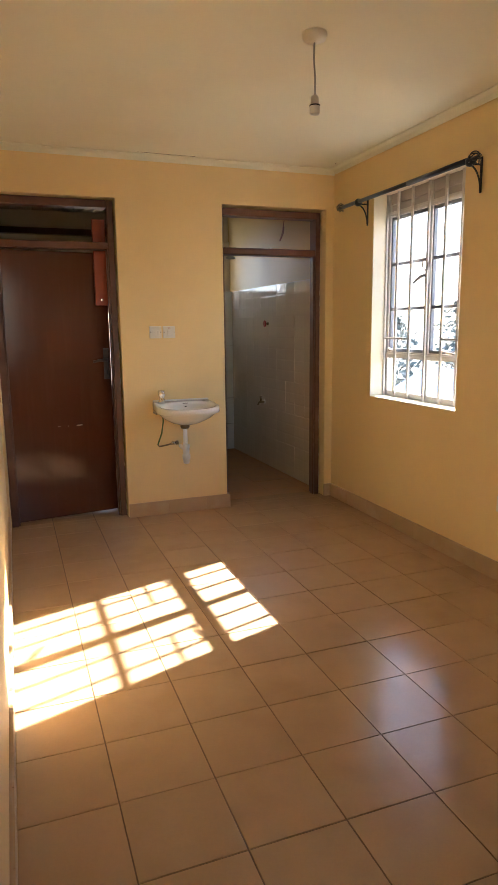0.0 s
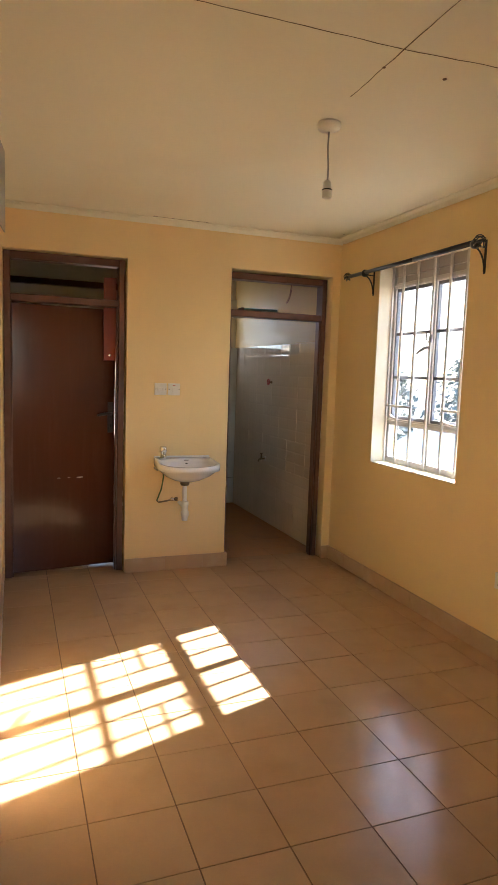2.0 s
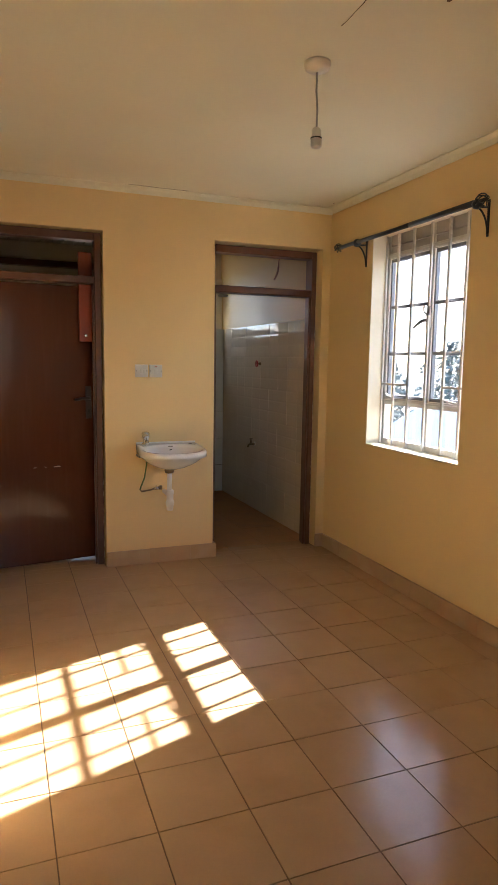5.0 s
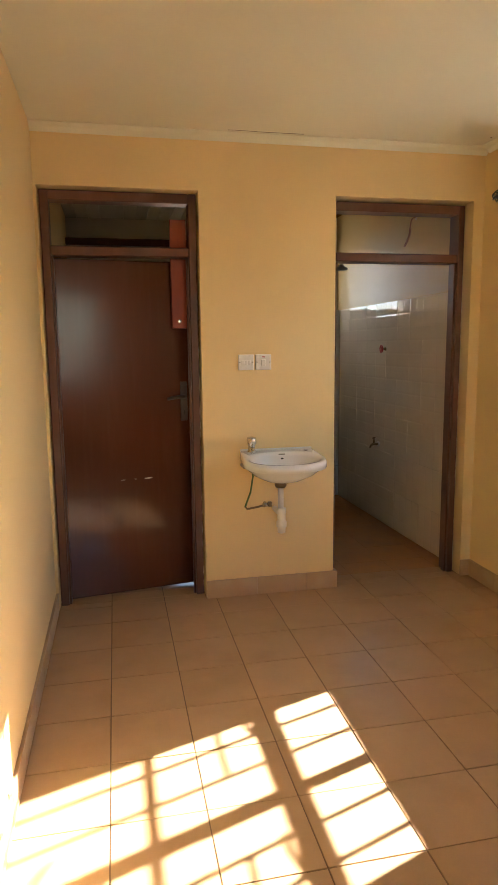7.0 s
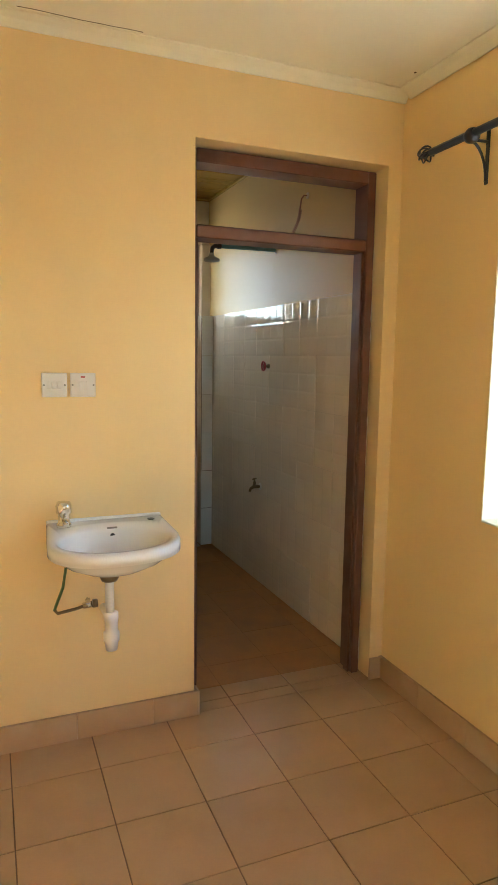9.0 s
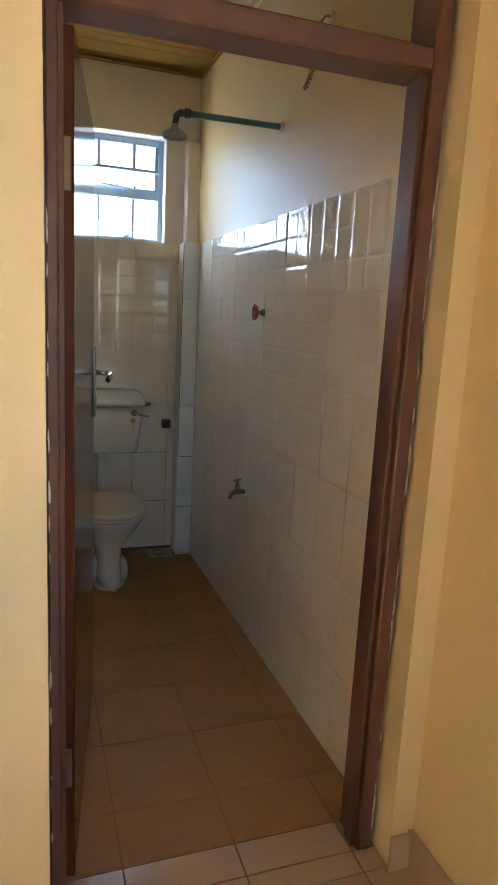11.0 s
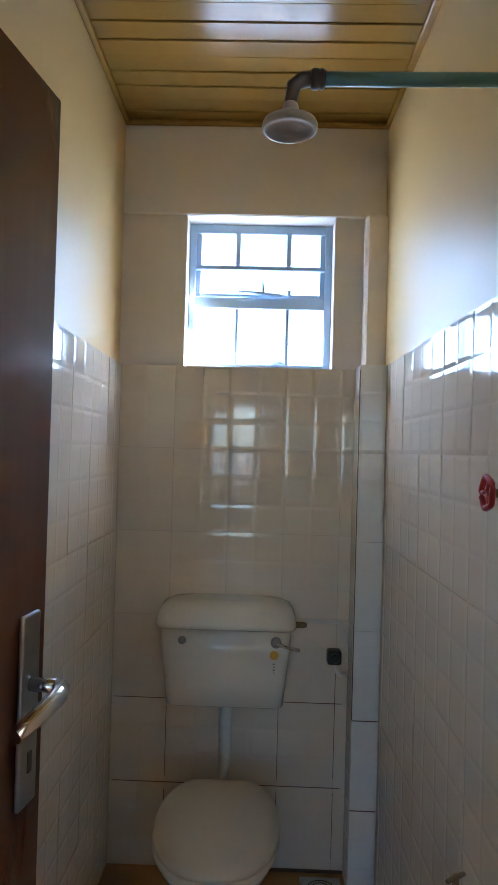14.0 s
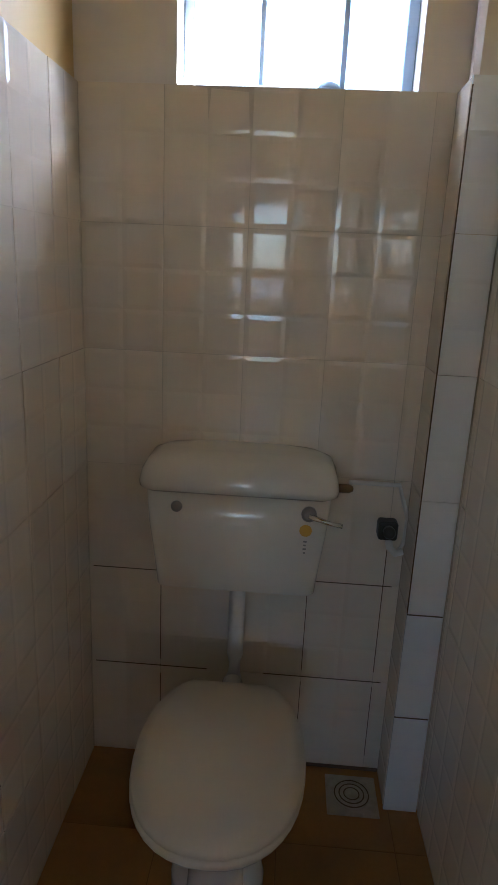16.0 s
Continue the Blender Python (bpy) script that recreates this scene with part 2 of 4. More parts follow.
def loft(bm, sections, smooth=True, cap_ends=(True, True)):
    """A skin over closed sections with equal numbers of points."""
    rings = [[bm.verts.new(p) for p in s] for s in sections]
    n = len(rings[0])
    for a, b in zip(rings, rings[1:]):
        for k in range(n):
            f = bm.faces.new((a[k], a[(k + 1) % n], b[(k + 1) % n], b[k]))
            f.smooth = smooth
    for ring, cap in zip((rings[0], rings[-1]), cap_ends):
        if cap:
            bm.faces.new(ring)
    return bm


def linked(name, bm, mat):
    bmesh.ops.recalc_face_normals(bm, faces=bm.faces)
    mesh = bpy.data.meshes.new(name)
    bm.to_mesh(mesh)
    bm.free()
    mesh.materials.append(mat)
    return new(name, mesh)


def part(name, bm, mat, parent, label=""):
    ob = linked(name, bm, mat)
    ob.parent = parent
    if parent is not None:
        m = Matrix.Identity(4)
        chain = parent
        while chain is not None:
            m = chain.matrix_basis @ m if chain.parent is None else chain.matrix_parent_inverse @ chain.matrix_basis @ m
            chain = chain.parent
        ob.matrix_parent_inverse = m.inverted()
    return tagged(ob, label)


def thing(name, place, label, category, group="", kind=""):
    ob = new(name)
    ob.empty_display_size = 0.1
    ob.location = place
    return tagged(ob, label, category, group, kind)


def single(name, bm, mat, label, category, kind="", group=""):
    return tagged(linked(name, bm, mat), label, category, group, kind)


def wall_mesh(axis, u0, u1, z0, z1, a, b, holes):
    """An upright slab from a to b across the axis ("x" or "y"), with rectangular openings (u0, u1, z0, z1)."""
    us = sorted({u0, u1, *[v for h in holes for v in h[:2]]})
    zs = sorted({z0, z1, *[v for h in holes for v in h[2:]]})
    bm = bmesh.new()
    solid = {}
    for i in range(len(us) - 1):
        for j in range(len(zs) - 1):
            cu, cz = (us[i] + us[i + 1]) / 2, (zs[j] + zs[j + 1]) / 2
            solid[i, j] = not any(h[0] < cu < h[1] and h[2] < cz < h[3] for h in holes)
    cache = {}

    def v(u, d, z):
        key = (u, d, z)
        if key not in cache:
            cache[key] = bm.verts.new((d, u, z) if axis == "x" else (u, d, z))
        return cache[key]

    for (i, j), full in solid.items():
        if not full:
            continue
        p, q, r, s = us[i], us[i + 1], zs[j], zs[j + 1]
        for d in (a, b):
            bm.faces.new((v(p, d, r), v(q, d, r), v(q, d, s), v(p, d, s)))
        for di, dj, c1, c2 in ((-1, 0, (p, r), (p, s)), (1, 0, (q, r), (q, s)), (0, -1, (p, r), (q, r)), (0, 1, (p, s), (q, s))):
            if not solid.get((i + di, j + dj), False):
                bm.faces.new((v(c1[0], a, c1[1]), v(c2[0], a, c2[1]), v(c2[0], b, c2[1]), v(c1[0], b, c1[1])))
    return bm


# ---- plan ----
FAR, RIGHT, LEFT, BACK = -0.22, -0.125, -2.66, -5.8     # room faces
FAR_IN = -0.04                                          # far wall's other face
BATH_R, BATH_L, BATH_FAR = -0.153, -1.122, 2.235
OUT = 0.075
CEIL, BATH_CEIL, TOP = 2.572, 2.675, 2.85
DADO = 1.788
D1 = (-2.645, -1.815, 0.0, 2.28)
D2 = (-1.04, -0.192, 0.0, 2.28)
WIN = (-1.775, -0.81, 0.887, 2.29)
BWIN = (-0.888, -0.353, DADO, 2.335)
RWIN = (-1.70, -0.65, 0.95, 2.20)                       # window behind the start
KWIN = (-1.80, -1.30, 0.75, 1.60)


def setting(name, bm, mat, label, category):
    return single(name, bm, mat, label, category, kind="structure")


wall_far = setting("wall_far", wall_mesh("y", LEFT, RIGHT, 0, TOP, FAR, FAR_IN, [D1, D2]), YELLOW, "yellow painted plaster wall with two door openings", "wall")
wall_right = setting("wall_window", wall_mesh("x", BACK, FAR_IN, 0, TOP, RIGHT, OUT, [WIN]), YELLOW, "yellow painted plaster wall with a barred window", "wall")
wall_left = setting("wall_left", wall_mesh("x", BACK, BATH_FAR, 0, TOP, LEFT - 0.2, LEFT, []), YELLOW, "yellow painted plain plaster wall", "wall")
wall_back = setting("wall_back", wall_mesh("y", LEFT - 0.2, OUT, 0, TOP, BACK - 0.2, BACK, [RWIN]), YELLOW, "yellow painted plain plaster wall", "wall")
SKEW = 0.015


def skewed(bm, lean=SKEW):
    """Turns the inner face of the washroom wall a little, as built."""
    for v in bm.verts:
        if v.co.x < 0:
            v.co.x -= lean * (v.co.y - 0.9)
    return bm


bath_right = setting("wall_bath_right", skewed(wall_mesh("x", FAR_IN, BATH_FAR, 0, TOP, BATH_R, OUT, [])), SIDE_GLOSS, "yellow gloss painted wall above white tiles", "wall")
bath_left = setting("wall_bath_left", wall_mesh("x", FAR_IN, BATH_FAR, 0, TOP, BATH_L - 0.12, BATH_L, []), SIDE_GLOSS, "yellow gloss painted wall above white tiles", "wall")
bath_far = setting("wall_bath_far", wall_mesh("y", LEFT - 0.2, OUT, 0, TOP, BATH_FAR, BATH_FAR + 0.2, [BWIN, KWIN]), GLOW_GLOSS, "gloss painted outer wall with a small window, its colour paled by window glow", "wall")
setting("ring_beam", loft(bmesh.new(), [[(RIGHT, y, 2.313), (RIGHT - d, y, 2.322), (RIGHT - d, y, CEIL), (RIGHT + 0.01, y, CEIL), (RIGHT + 0.01, y, 2.313)] for y, d in ((-1.75, -0.001), (-2.3, 0.004), (-3.2, 0.006), (BACK, 0.006))], smooth=False), YELLOW, "slightly proud yellow painted beam along the wall", "beam")
setting("lintel_beam", box(BATH_L, BATH_R, BATH_FAR - 0.012, BATH_FAR, 2.335, BATH_CEIL, 0.004), GLOW_GLOSS, "painted lintel band above the small window, its colour paled by window glow", "beam")
setting("ceiling", box(LEFT, RIGHT, BACK, FAR, CEIL, CEIL + 0.03), WHITE_CEIL, "off-white painted board ceiling with cracked joints", "ceiling")
# The 0.74 overhang is unseen, added to keep steep sky light off the floor.
setting("roof_slab", box(LEFT - 0.2, OUT + 0.74, BACK - 0.2, BATH_FAR + 0.2, TOP, TOP + 0.1), GROUT, "plain slab closing the rooms above, with an unseen overhang added as a shade", "roof")

# door thresholds and the screed under the tiles
floor = setting("floor", box(LEFT - 0.2, OUT, BACK - 0.2, BATH_FAR + 0.2, -0.12, -0.0035), GROUT, "beige ceramic tiled floor with dark brown joints", "floor")


# ---- cornice, skirting, ceiling joints ----
def cornice(x0, x1, y0, y1, along):
    bm = bmesh.new()
    h, w = 0.038, 0.055
    if along == "x":
        sec = lambda x: [(x, y1, CEIL), (x, y1, CEIL - h), (x, y1 - 0.008, CEIL - h), (x, y1 - w * 0.45, CEIL - h * 0.45), (x, y1 - w, CEIL - 0.006), (x, y1 - w, CEIL)]
        loft(bm, [sec(x0), sec(x1)], smooth=False)
    else:
        sec = lambda y: [(x1, y, CEIL), (x1, y, CEIL - h), (x1 - 0.008, y, CEIL - h), (x1 - w * 0.45, y, CEIL - h * 0.45), (x1 - w, y, CEIL - 0.006), (x1 - w, y, CEIL)]
        loft(bm, [sec(y0), sec(y1)], smooth=False)
    return bm


setting("cornice_far", cornice(LEFT, RIGHT, 0, FAR, "x"), WHITE_CEIL, "off-white plaster cornice strip with cracked edge", "cornice")
setting("cornice_window", cornice(0, RIGHT - 0.009, BACK, FAR - 0.055, "y"), WHITE_CEIL, "off-white plaster cornice strip", "cornice")


def crack(points, width):
    """A thin open joint in the ceiling, slightly uneven."""
    bm = bmesh.new()
    random.seed(len(points) * 7 + int(points[0][0] * 100))
    fine_pts = []
    for (xa, ya), (xb, yb) in zip(points, points[1:]):
        steps = max(2, int(math.hypot(xb - xa, yb - ya) / 0.05))
        for i in range(steps):
            f = i / steps
            fine_pts.append((xa + (xb - xa) * f + random.uniform(-0.002, 0.002), ya + (yb - ya) * f + random.uniform(-0.002, 0.002)))
    fine_pts.append(points[-1])
    dx, dy = points[-1][0] - points[0][0], points[-1][1] - points[0][1]
    n = math.hypot(dx, dy)
    ox, oy = -dy / n, dx / n
    secs = []
    for i, (x, y) in enumerate(fine_pts):
        w = width * random.uniform(0.4, 1.2) / 2
        secs.append([(x - ox * w, y - oy * w, CEIL + 0.001), (x + ox * w, y + oy * w, CEIL + 0.001), (x + ox * w, y + oy * w, CEIL - 0.0015), (x - ox * w, y - oy * w, CEIL - 0.0015)])
    return loft(bm, secs, smooth=False)


joint = thing("ceiling_joint", (-1.37, -2.94, CEIL), "cracked dark joints between the ceiling boards", "ceiling joint", kind="structure")
part("joint_line", crack([(-2.2, -2.93), (-1.367, -2.937), (-0.2, -3.02)], 0.0020), DARK_GAP, joint)
part("joint_line", crack([(-1.352, -2.55), (-1.363, -2.80), (-1.369, -2.937), (-1.385, -3.3), (-1.39, -4.4)], 0.0032), DARK_GAP, joint)
part("joint_line", crack([(-1.66, -0.292), (-1.45, -0.288), (-1.25, -0.29)], 0.0018), DARK_GAP, joint)
part("spot", lathe(bmesh.new(), [(0.008, -0.002), (0.008, 0.001)], (-1.119, -2.817, CEIL), sides=8), DARK_GAP, joint)
part("spot", lathe(bmesh.new(), [(0.006, -0.002), (0.006, 0.001)], (-1.363, -2.804, CEIL), sides=8), DARK_GAP, joint)
part("spot", lathe(bmesh.new(), [(0.005, -0.002), (0.005, 0.001)], (-0.216, -0.41, CEIL), sides=8), DARK_GAP, joint)


# ---- doors ----
def frame_bars(owner, x0, x1, top, rail, y0, y1, w, slim=0.0):
    part("jamb", box(x0, x0 + (slim or w), y0, y1, 0, top, 0.004), BROWN_FRAME, owner)
    part("jamb", box(x1 - w, x1, y0, y1, 0, top, 0.004), BROWN_FRAME, owner)
    part("head", box(x0 + (slim or w), x1 - w, y0, y1, top - 0.052, top, 0.004), BROWN_FRAME, owner)
    part("transom_rail", box(x0 + (slim or w), x1 - w, y0 + 0.002, y1, rail - 0.05, rail, 0.005), BROWN_FRAME, owner)
    part("door_stop", box(x0 + (slim or w), x0 + (slim or w) + 0.012, y0 + 0.02, y0 + 0.06, 0, rail - 0.05, 0.002), BROWN_FRAME, owner)
    part("door_stop", box(x1 - w - 0.012, x1 - w, y0 + 0.02, y0 + 0.06, 0, rail - 0.05, 0.002), BROWN_FRAME, owner)


def lever_set(leaf, side, length, z, along, outward, metal=CHROME, plate=DARK_STEEL):
    """A long plate, a neck and a lever: drawn in the leaf's own frame, x along the leaf."""
    y = side * 0.022
    part("handle_plate", bm_local(box(along - 0.021, along + 0.021, min(y, y + side * 0.007), max(y, y + side * 0.007), z - 0.115, z + 0.115, 0.003, 2), leaf), plate, leaf, "long dull steel handle plate")
    bm = tube(bmesh.new(), [(along, y, z + 0.03), (along, y + side * 0.05, z + 0.03)], 0.0085, 12)
    tube(bm, [(along, y + side * 0.045, z + 0.03), (along - outward * length * 0.25, y + side * 0.055, z + 0.03), (along - outward * length * 0.7, y + side * 0.055, z + 0.026), (along - outward * length, y + side * 0.048, z + 0.018)], [0.011, 0.011, 0.010, 0.008], 12)
    part("lever", bm_local(bm, leaf), metal, leaf, "metal lever handle")
    part("keyhole", bm_local(box(along - 0.004, along + 0.004, min(y, y + side * 0.009), max(y, y + side * 0.009), z - 0.075, z - 0.05), leaf), BLACK_PLASTIC, leaf)


LEAF_FRAME = {}


def bm_local(bm, leaf):
    """Carries a mesh from a leaf's own frame (hinge at the origin) into the room."""
    bmesh.ops.transform(bm, matrix=LEAF_FRAME[leaf.name], verts=bm.verts)
    return bm


def door_leaf(owner, hinge, turn, width, height, thick, label):
    m = pose(*hinge, 0, 0, turn)
    bm = box(0, width, -thick / 2, thick / 2, 0.012, height, 0.003)
    bmesh.ops.transform(bm, matrix=m, verts=bm.verts)
    leaf = part("leaf", bm, BROWN_WOOD, owner, label)
    LEAF_FRAME[leaf.name] = m
    return leaf


door_1 = thing("door_1", (-2.22, -0.10, 0), "dark brown flush door standing slightly ajar in its frame", "door", kind="structure")
frame_bars(door_1, -2.64, -1.820, 2.275, 1.992, -0.155, -0.06, 0.045)
leaf1 = door_leaf(door_1, (-2.592, -0.085, 0.004), 9.0, 0.736, 1.93, 0.04, "dark brown painted flush door leaf with chipped marks")
lever_set(leaf1, -1, 0.11, 1.135, 0.700, 1, DARK_PIPE, DARK_PIPE)
random.seed(21)
for u, w, h in ((0.325, 0.030, 0.003), (0.395, 0.022, 0.002), (0.475, 0.055, 0.008)):
    rim = [(u + w * 0.5 * math.cos(k * math.tau / 12) * random.uniform(0.7, 1.1), 0.69 + h * 0.5 * math.sin(k * math.tau / 12) * random.uniform(0.6, 1.2)) for k in range(12)]
    part("paint_chip", bm_local(loft(bmesh.new(), [[(a, -0.0195, b) for a, b in rim], [(a, -0.0208, b) for a, b in rim]], smooth=False), leaf1), CHIP, leaf1, "pale chipped mark in the paint")
board = thing("wooden_board", (-1.88, -0.045, 1.57), "red-brown wooden board hung inside the door frame", "board")
part("plank", box(-1.958, -1.867, -0.052, -0.030, 1.56, 2.16, 0.003), RED_WOOD, board)
part("screw", lathe(bmesh.new(), [(0.011, 0), (0.011, -0.004), (0.004, -0.006)], (-1.913, -0.052, 1.60), "y", 12), CHROME, board, "shiny round screw head")

door_2 = thing("door_2", (-0.62, -0.10, 0), "dark brown flush door standing wide open into the washroom", "door", kind="structure")
frame_bars(door_2, -1.036, -0.207, 2.268, 1.985, -0.155, -0.045, 0.038, 0.022)
leaf2 = door_leaf(door_2, (-0.998, -0.045, 0.004), 82.0, 0.805, 1.93, 0.04, "dark brown gloss flush door leaf, wide open")
lever_set(leaf2, -1, 0.11, 1.165, 0.755, 1)
for z in (0.35, 1.675):
    part("hinge", box(-1.014, -0.986, -0.085, -0.078, z - 0.05, z + 0.05, 0.002), BRASS, door_2, "worn brass butt hinge")


def chips(owner, x, y, z0, z1, count, seed, out):
    """Flakes of plaster along a frame's edge."""
    random.seed(seed)
    for _ in range(count):
        z, h, w = random.uniform(z0, z1), random.uniform(0.012, 0.07), random.uniform(0.0008, 0.0035)
        bm = bmesh.new()
        n = 9
        ring = [(x + w * math.cos(k * math.tau / n) * random.uniform(0.3, 1.3), z + h * 0.5 * math.sin(k * math.tau / n) * random.uniform(0.6, 1.1)) for k in range(n)]
        loft(bm, [[(px, y, pz) for px, pz in ring], [(px, y - 0.003 * out, pz) for px, pz in ring]], smooth=False)
        part("paint_chip", bm, CHIP, owner, "pale chipped paint on the frame edge")


chips(door_1, -1.822, -0.1535, 0.05, 1.5, 20, 3, 1)
chips(door_2, -0.209, -0.1535, 0.02, 1.9, 40, 4, 1)
chips(door_2, -1.034, -0.1535, 0.1, 1.6, 16, 5, 1)

# ---- main window ----
window_1 = thing("window_1", (0.0, -1.29, 0.905), "steel casement window with white burglar bars", "window", kind="structure")
WX = -0.004
y0, y1, z0, z1 = WIN
MID = (y0 + y1) / 2
GZ = 2.135   # top of the glass
RAIL = 1.19


def steel(name, ya, yb, za, zb, mat=WIN_PAINT, xa=WX, xb=WX + 0.035, bevel=0.002, owner=None):
    return part(name, box(xa, xb, ya, yb, za, zb, bevel), mat, owner or window_1)


steel("window_frame", y0, y0 + 0.03, z0, z1)
steel("window_frame", y1 - 0.03, y1, z0, z1)
steel("window_frame", y0 + 0.03, y1 - 0.03, z0, z0 + 0.045)
steel("window_frame", y0 + 0.03, y1 - 0.03, GZ, GZ + 0.035)
steel("mullion", MID - 0.024, MID + 0.024, z0 + 0.045, GZ)
steel("mullion", MID - 0.02, MID + 0.02, GZ + 0.035, z1)
steel("transom", y0 + 0.03, MID - 0.02, RAIL - 0.025, RAIL + 0.02)
steel("transom", MID + 0.02, y1 - 0.03, RAIL - 0.025, RAIL + 0.02)
for a, b in ((y0 + 0.03, MID - 0.02), (MID + 0.02, y1 - 0.03)):
    part("top_panel", box(WX + 0.01, WX + 0.03, a, b, GZ + 0.035, z1 - 0.075, 0.002), PANEL_GREY, window_1, "grey painted panel above the glass")
    part("top_panel", box(WX + 0.004, WX + 0.034, a, b, z1 - 0.072, z1, 0.002), PANEL_GREY, window_1, "grey painted panel above the glass")
    for za, zb in ((RAIL + 0.02, GZ),):
        sash = part("casement", box(WX + 0.012, WX + 0.04, a, a + 0.013, za, zb, 0.002), DARK_FRAME, window_1, "weathered dark casement frame")
        part("sash_bar", box(WX + 0.012, WX + 0.04, b - 0.013, b, za, zb, 0.002), DARK_FRAME, sash)
        part("sash_bar", box(WX + 0.012, WX + 0.04, a + 0.013, b - 0.013, za, za + 0.022, 0.002), DARK_FRAME, sash)
        part("sash_bar", box(WX + 0.012, WX + 0.04, a + 0.013, b - 0.013, zb - 0.022, zb, 0.002), DARK_FRAME, sash)
        for zz in (1.507, 1.815):
            part("sash_bar", box(WX + 0.014, WX + 0.036, a + 0.013, b - 0.013, zz - 0.011, zz + 0.011, 0.002), DARK_FRAME, sash)
        zs = (za + 0.022, 1.496, 1.518, 1.804, 1.826, zb - 0.022)
        for k in range(0, 6, 2):
            g = part("pane", box(WX + 0.022, WX + 0.026, a + 0.013, b - 0.013, zs[k], zs[k + 1]), GLASS, sash)
            g.visible_shadow = False
    for k in range(1):
        g = part("pane", box(WX + 0.016, WX + 0.020, a, b, z0 + 0.045, RAIL - 0.025), GLASS, window_1)
        g.visible_shadow = False
# burglar bars on the room side
bars = thing("burglar_bars", (-0.01, -1.29, z0), "white painted welded steel burglar bars", "burglar bars")
BX = -0.019
for yy in (-0.957, -1.122, -1.302, -1.474, -1.630):
    part("bar", box(BX - 0.007, BX + 0.007, yy - 0.0095, yy + 0.0095, z0, z1 - 0.002, 0.002), WIN_PAINT, bars)
for yy in (-0.822, -1.763):
    part("bar", box(BX - 0.007, BX + 0.007, yy - 0.006, yy + 0.006, z0, z1 - 0.002, 0.002), WIN_PAINT, bars)
for ya, yb in ((-1.122, -0.822), (-1.763, -1.474)):
    part("cross_bar", box(BX - 0.006, BX + 0.005, ya, yb, 1.297, 1.311, 0.002), WIN_PAINT, bars)
part("cross_bar", box(BX + 0.006, BX + 0.014, -1.763, -0.822, 1.183, 1.199, 0.002), WIN_PAINT, bars)
part("cross_bar", box(BX + 0.006, BX + 0.014, -1.763, -0.822, 2.14, 2.154, 0.002), WIN_PAINT, bars)
# casement fastener and stays
latch = thing("casement_fastener", (0.0, MID, 1.70), "weathered metal casement fastener on the mullion", "window latch")
bm = box(WX - 0.012, WX, MID - 0.02, MID + 0.02, 1.66, 1.76, 0.004)
part("plate", bm, WIN_PAINT, latch)
part("grip", tube(bmesh.new(), [(WX - 0.012, MID, 1.71), (WX - 0.03, MID + 0.03, 1.705), (WX - 0.032, MID + 0.08, 1.685), (WX - 0.03, MID + 0.12, 1.665)], [0.012, 0.012, 0.010, 0.007], 8), DARK_FRAME, latch)
part("hook", tube(bmesh.new(), [(WX - 0.012, MID - 0.01, 1.74), (WX - 0.03, MID - 0.035, 1.755), (WX - 0.03, MID - 0.04, 1.79)], 0.007, 8), DARK_FRAME, latch)
part("hook", tube(bmesh.new(), [(WX - 0.012, MID + 0.01, 1.74), (WX - 0.03, MID + 0.02, 1.765), (WX - 0.03, MID + 0.015, 1.80)], 0.006, 8), WIN_PAINT, latch)
for ya, yb in ((-0.86, -0.95), (-1.45, -1.62)):
    stay = thing("window_stay", (0.0, ya, 1.2), "small white metal casement stay", "window stay", group="casement stays")
    part("stay_bar", tube(bmesh.new(), [(WX - 0.002, ya, 1.235), (WX - 0.02, (ya + yb) / 2, 1.222), (WX - 0.01, yb, 1.212)], 0.007, 8), WIN_PAINT, stay)
    part("peg", lathe(bmesh.new(), [(0.009, 0), (0.009, 0.02), (0.004, 0.024)], (WX - 0.012, yb, 1.206), "z", 10), WIN_PAINT, stay)
setting("window_sill", box(RIGHT - 0.004, WX, WIN[0] - 0.0, WIN[1], WIN[2] - 0.002, WIN[2] + 0.006, 0.003), WHITE_CEIL, "white painted cement window sill", "sill")

REVEAL = material("cream_reveal_paint", (0.80, 0.73, 0.58), 0.55, spread=0.06, fine=90, bump=0.12)
setting("window_reveal_side", box(RIGHT + 0.001, WX, WIN[1] - 0.004, WIN[1], WIN[2] + 0.006, WIN[3] - 0.004), REVEAL, "cream painted plaster window reveal", "reveal")
setting("window_reveal_near", box(RIGHT + 0.001, WX, WIN[0], WIN[0] + 0.004, WIN[2] + 0.006, WIN[3] - 0.004), REVEAL, "cream painted plaster window reveal", "reveal")
setting("window_reveal_top", box(RIGHT + 0.001, WX, WIN[0], WIN[1], WIN[3] - 0.004, WIN[3]), REVEAL, "cream painted plaster window reveal", "reveal")

# ---- curtain rod ----
rod = thing("curtain_rod", (-0.22, -1.2, 2.24), "black metal curtain rod with caged ball finials", "curtain rod")
RX, RZ = -0.215, 2.245
part("pole", tube(bmesh.new(), [(RX, -0.53, RZ), (RX, -1.2, RZ), (RX, -1.93, RZ + 0.004)], 0.0135, 14), BLACK_METAL, rod)
part("sleeve", tube(bmesh.new(), [(RX, -1.35, RZ), (RX, -1.93, RZ + 0.004)], 0.0155, 14), BLACK_METAL, rod)


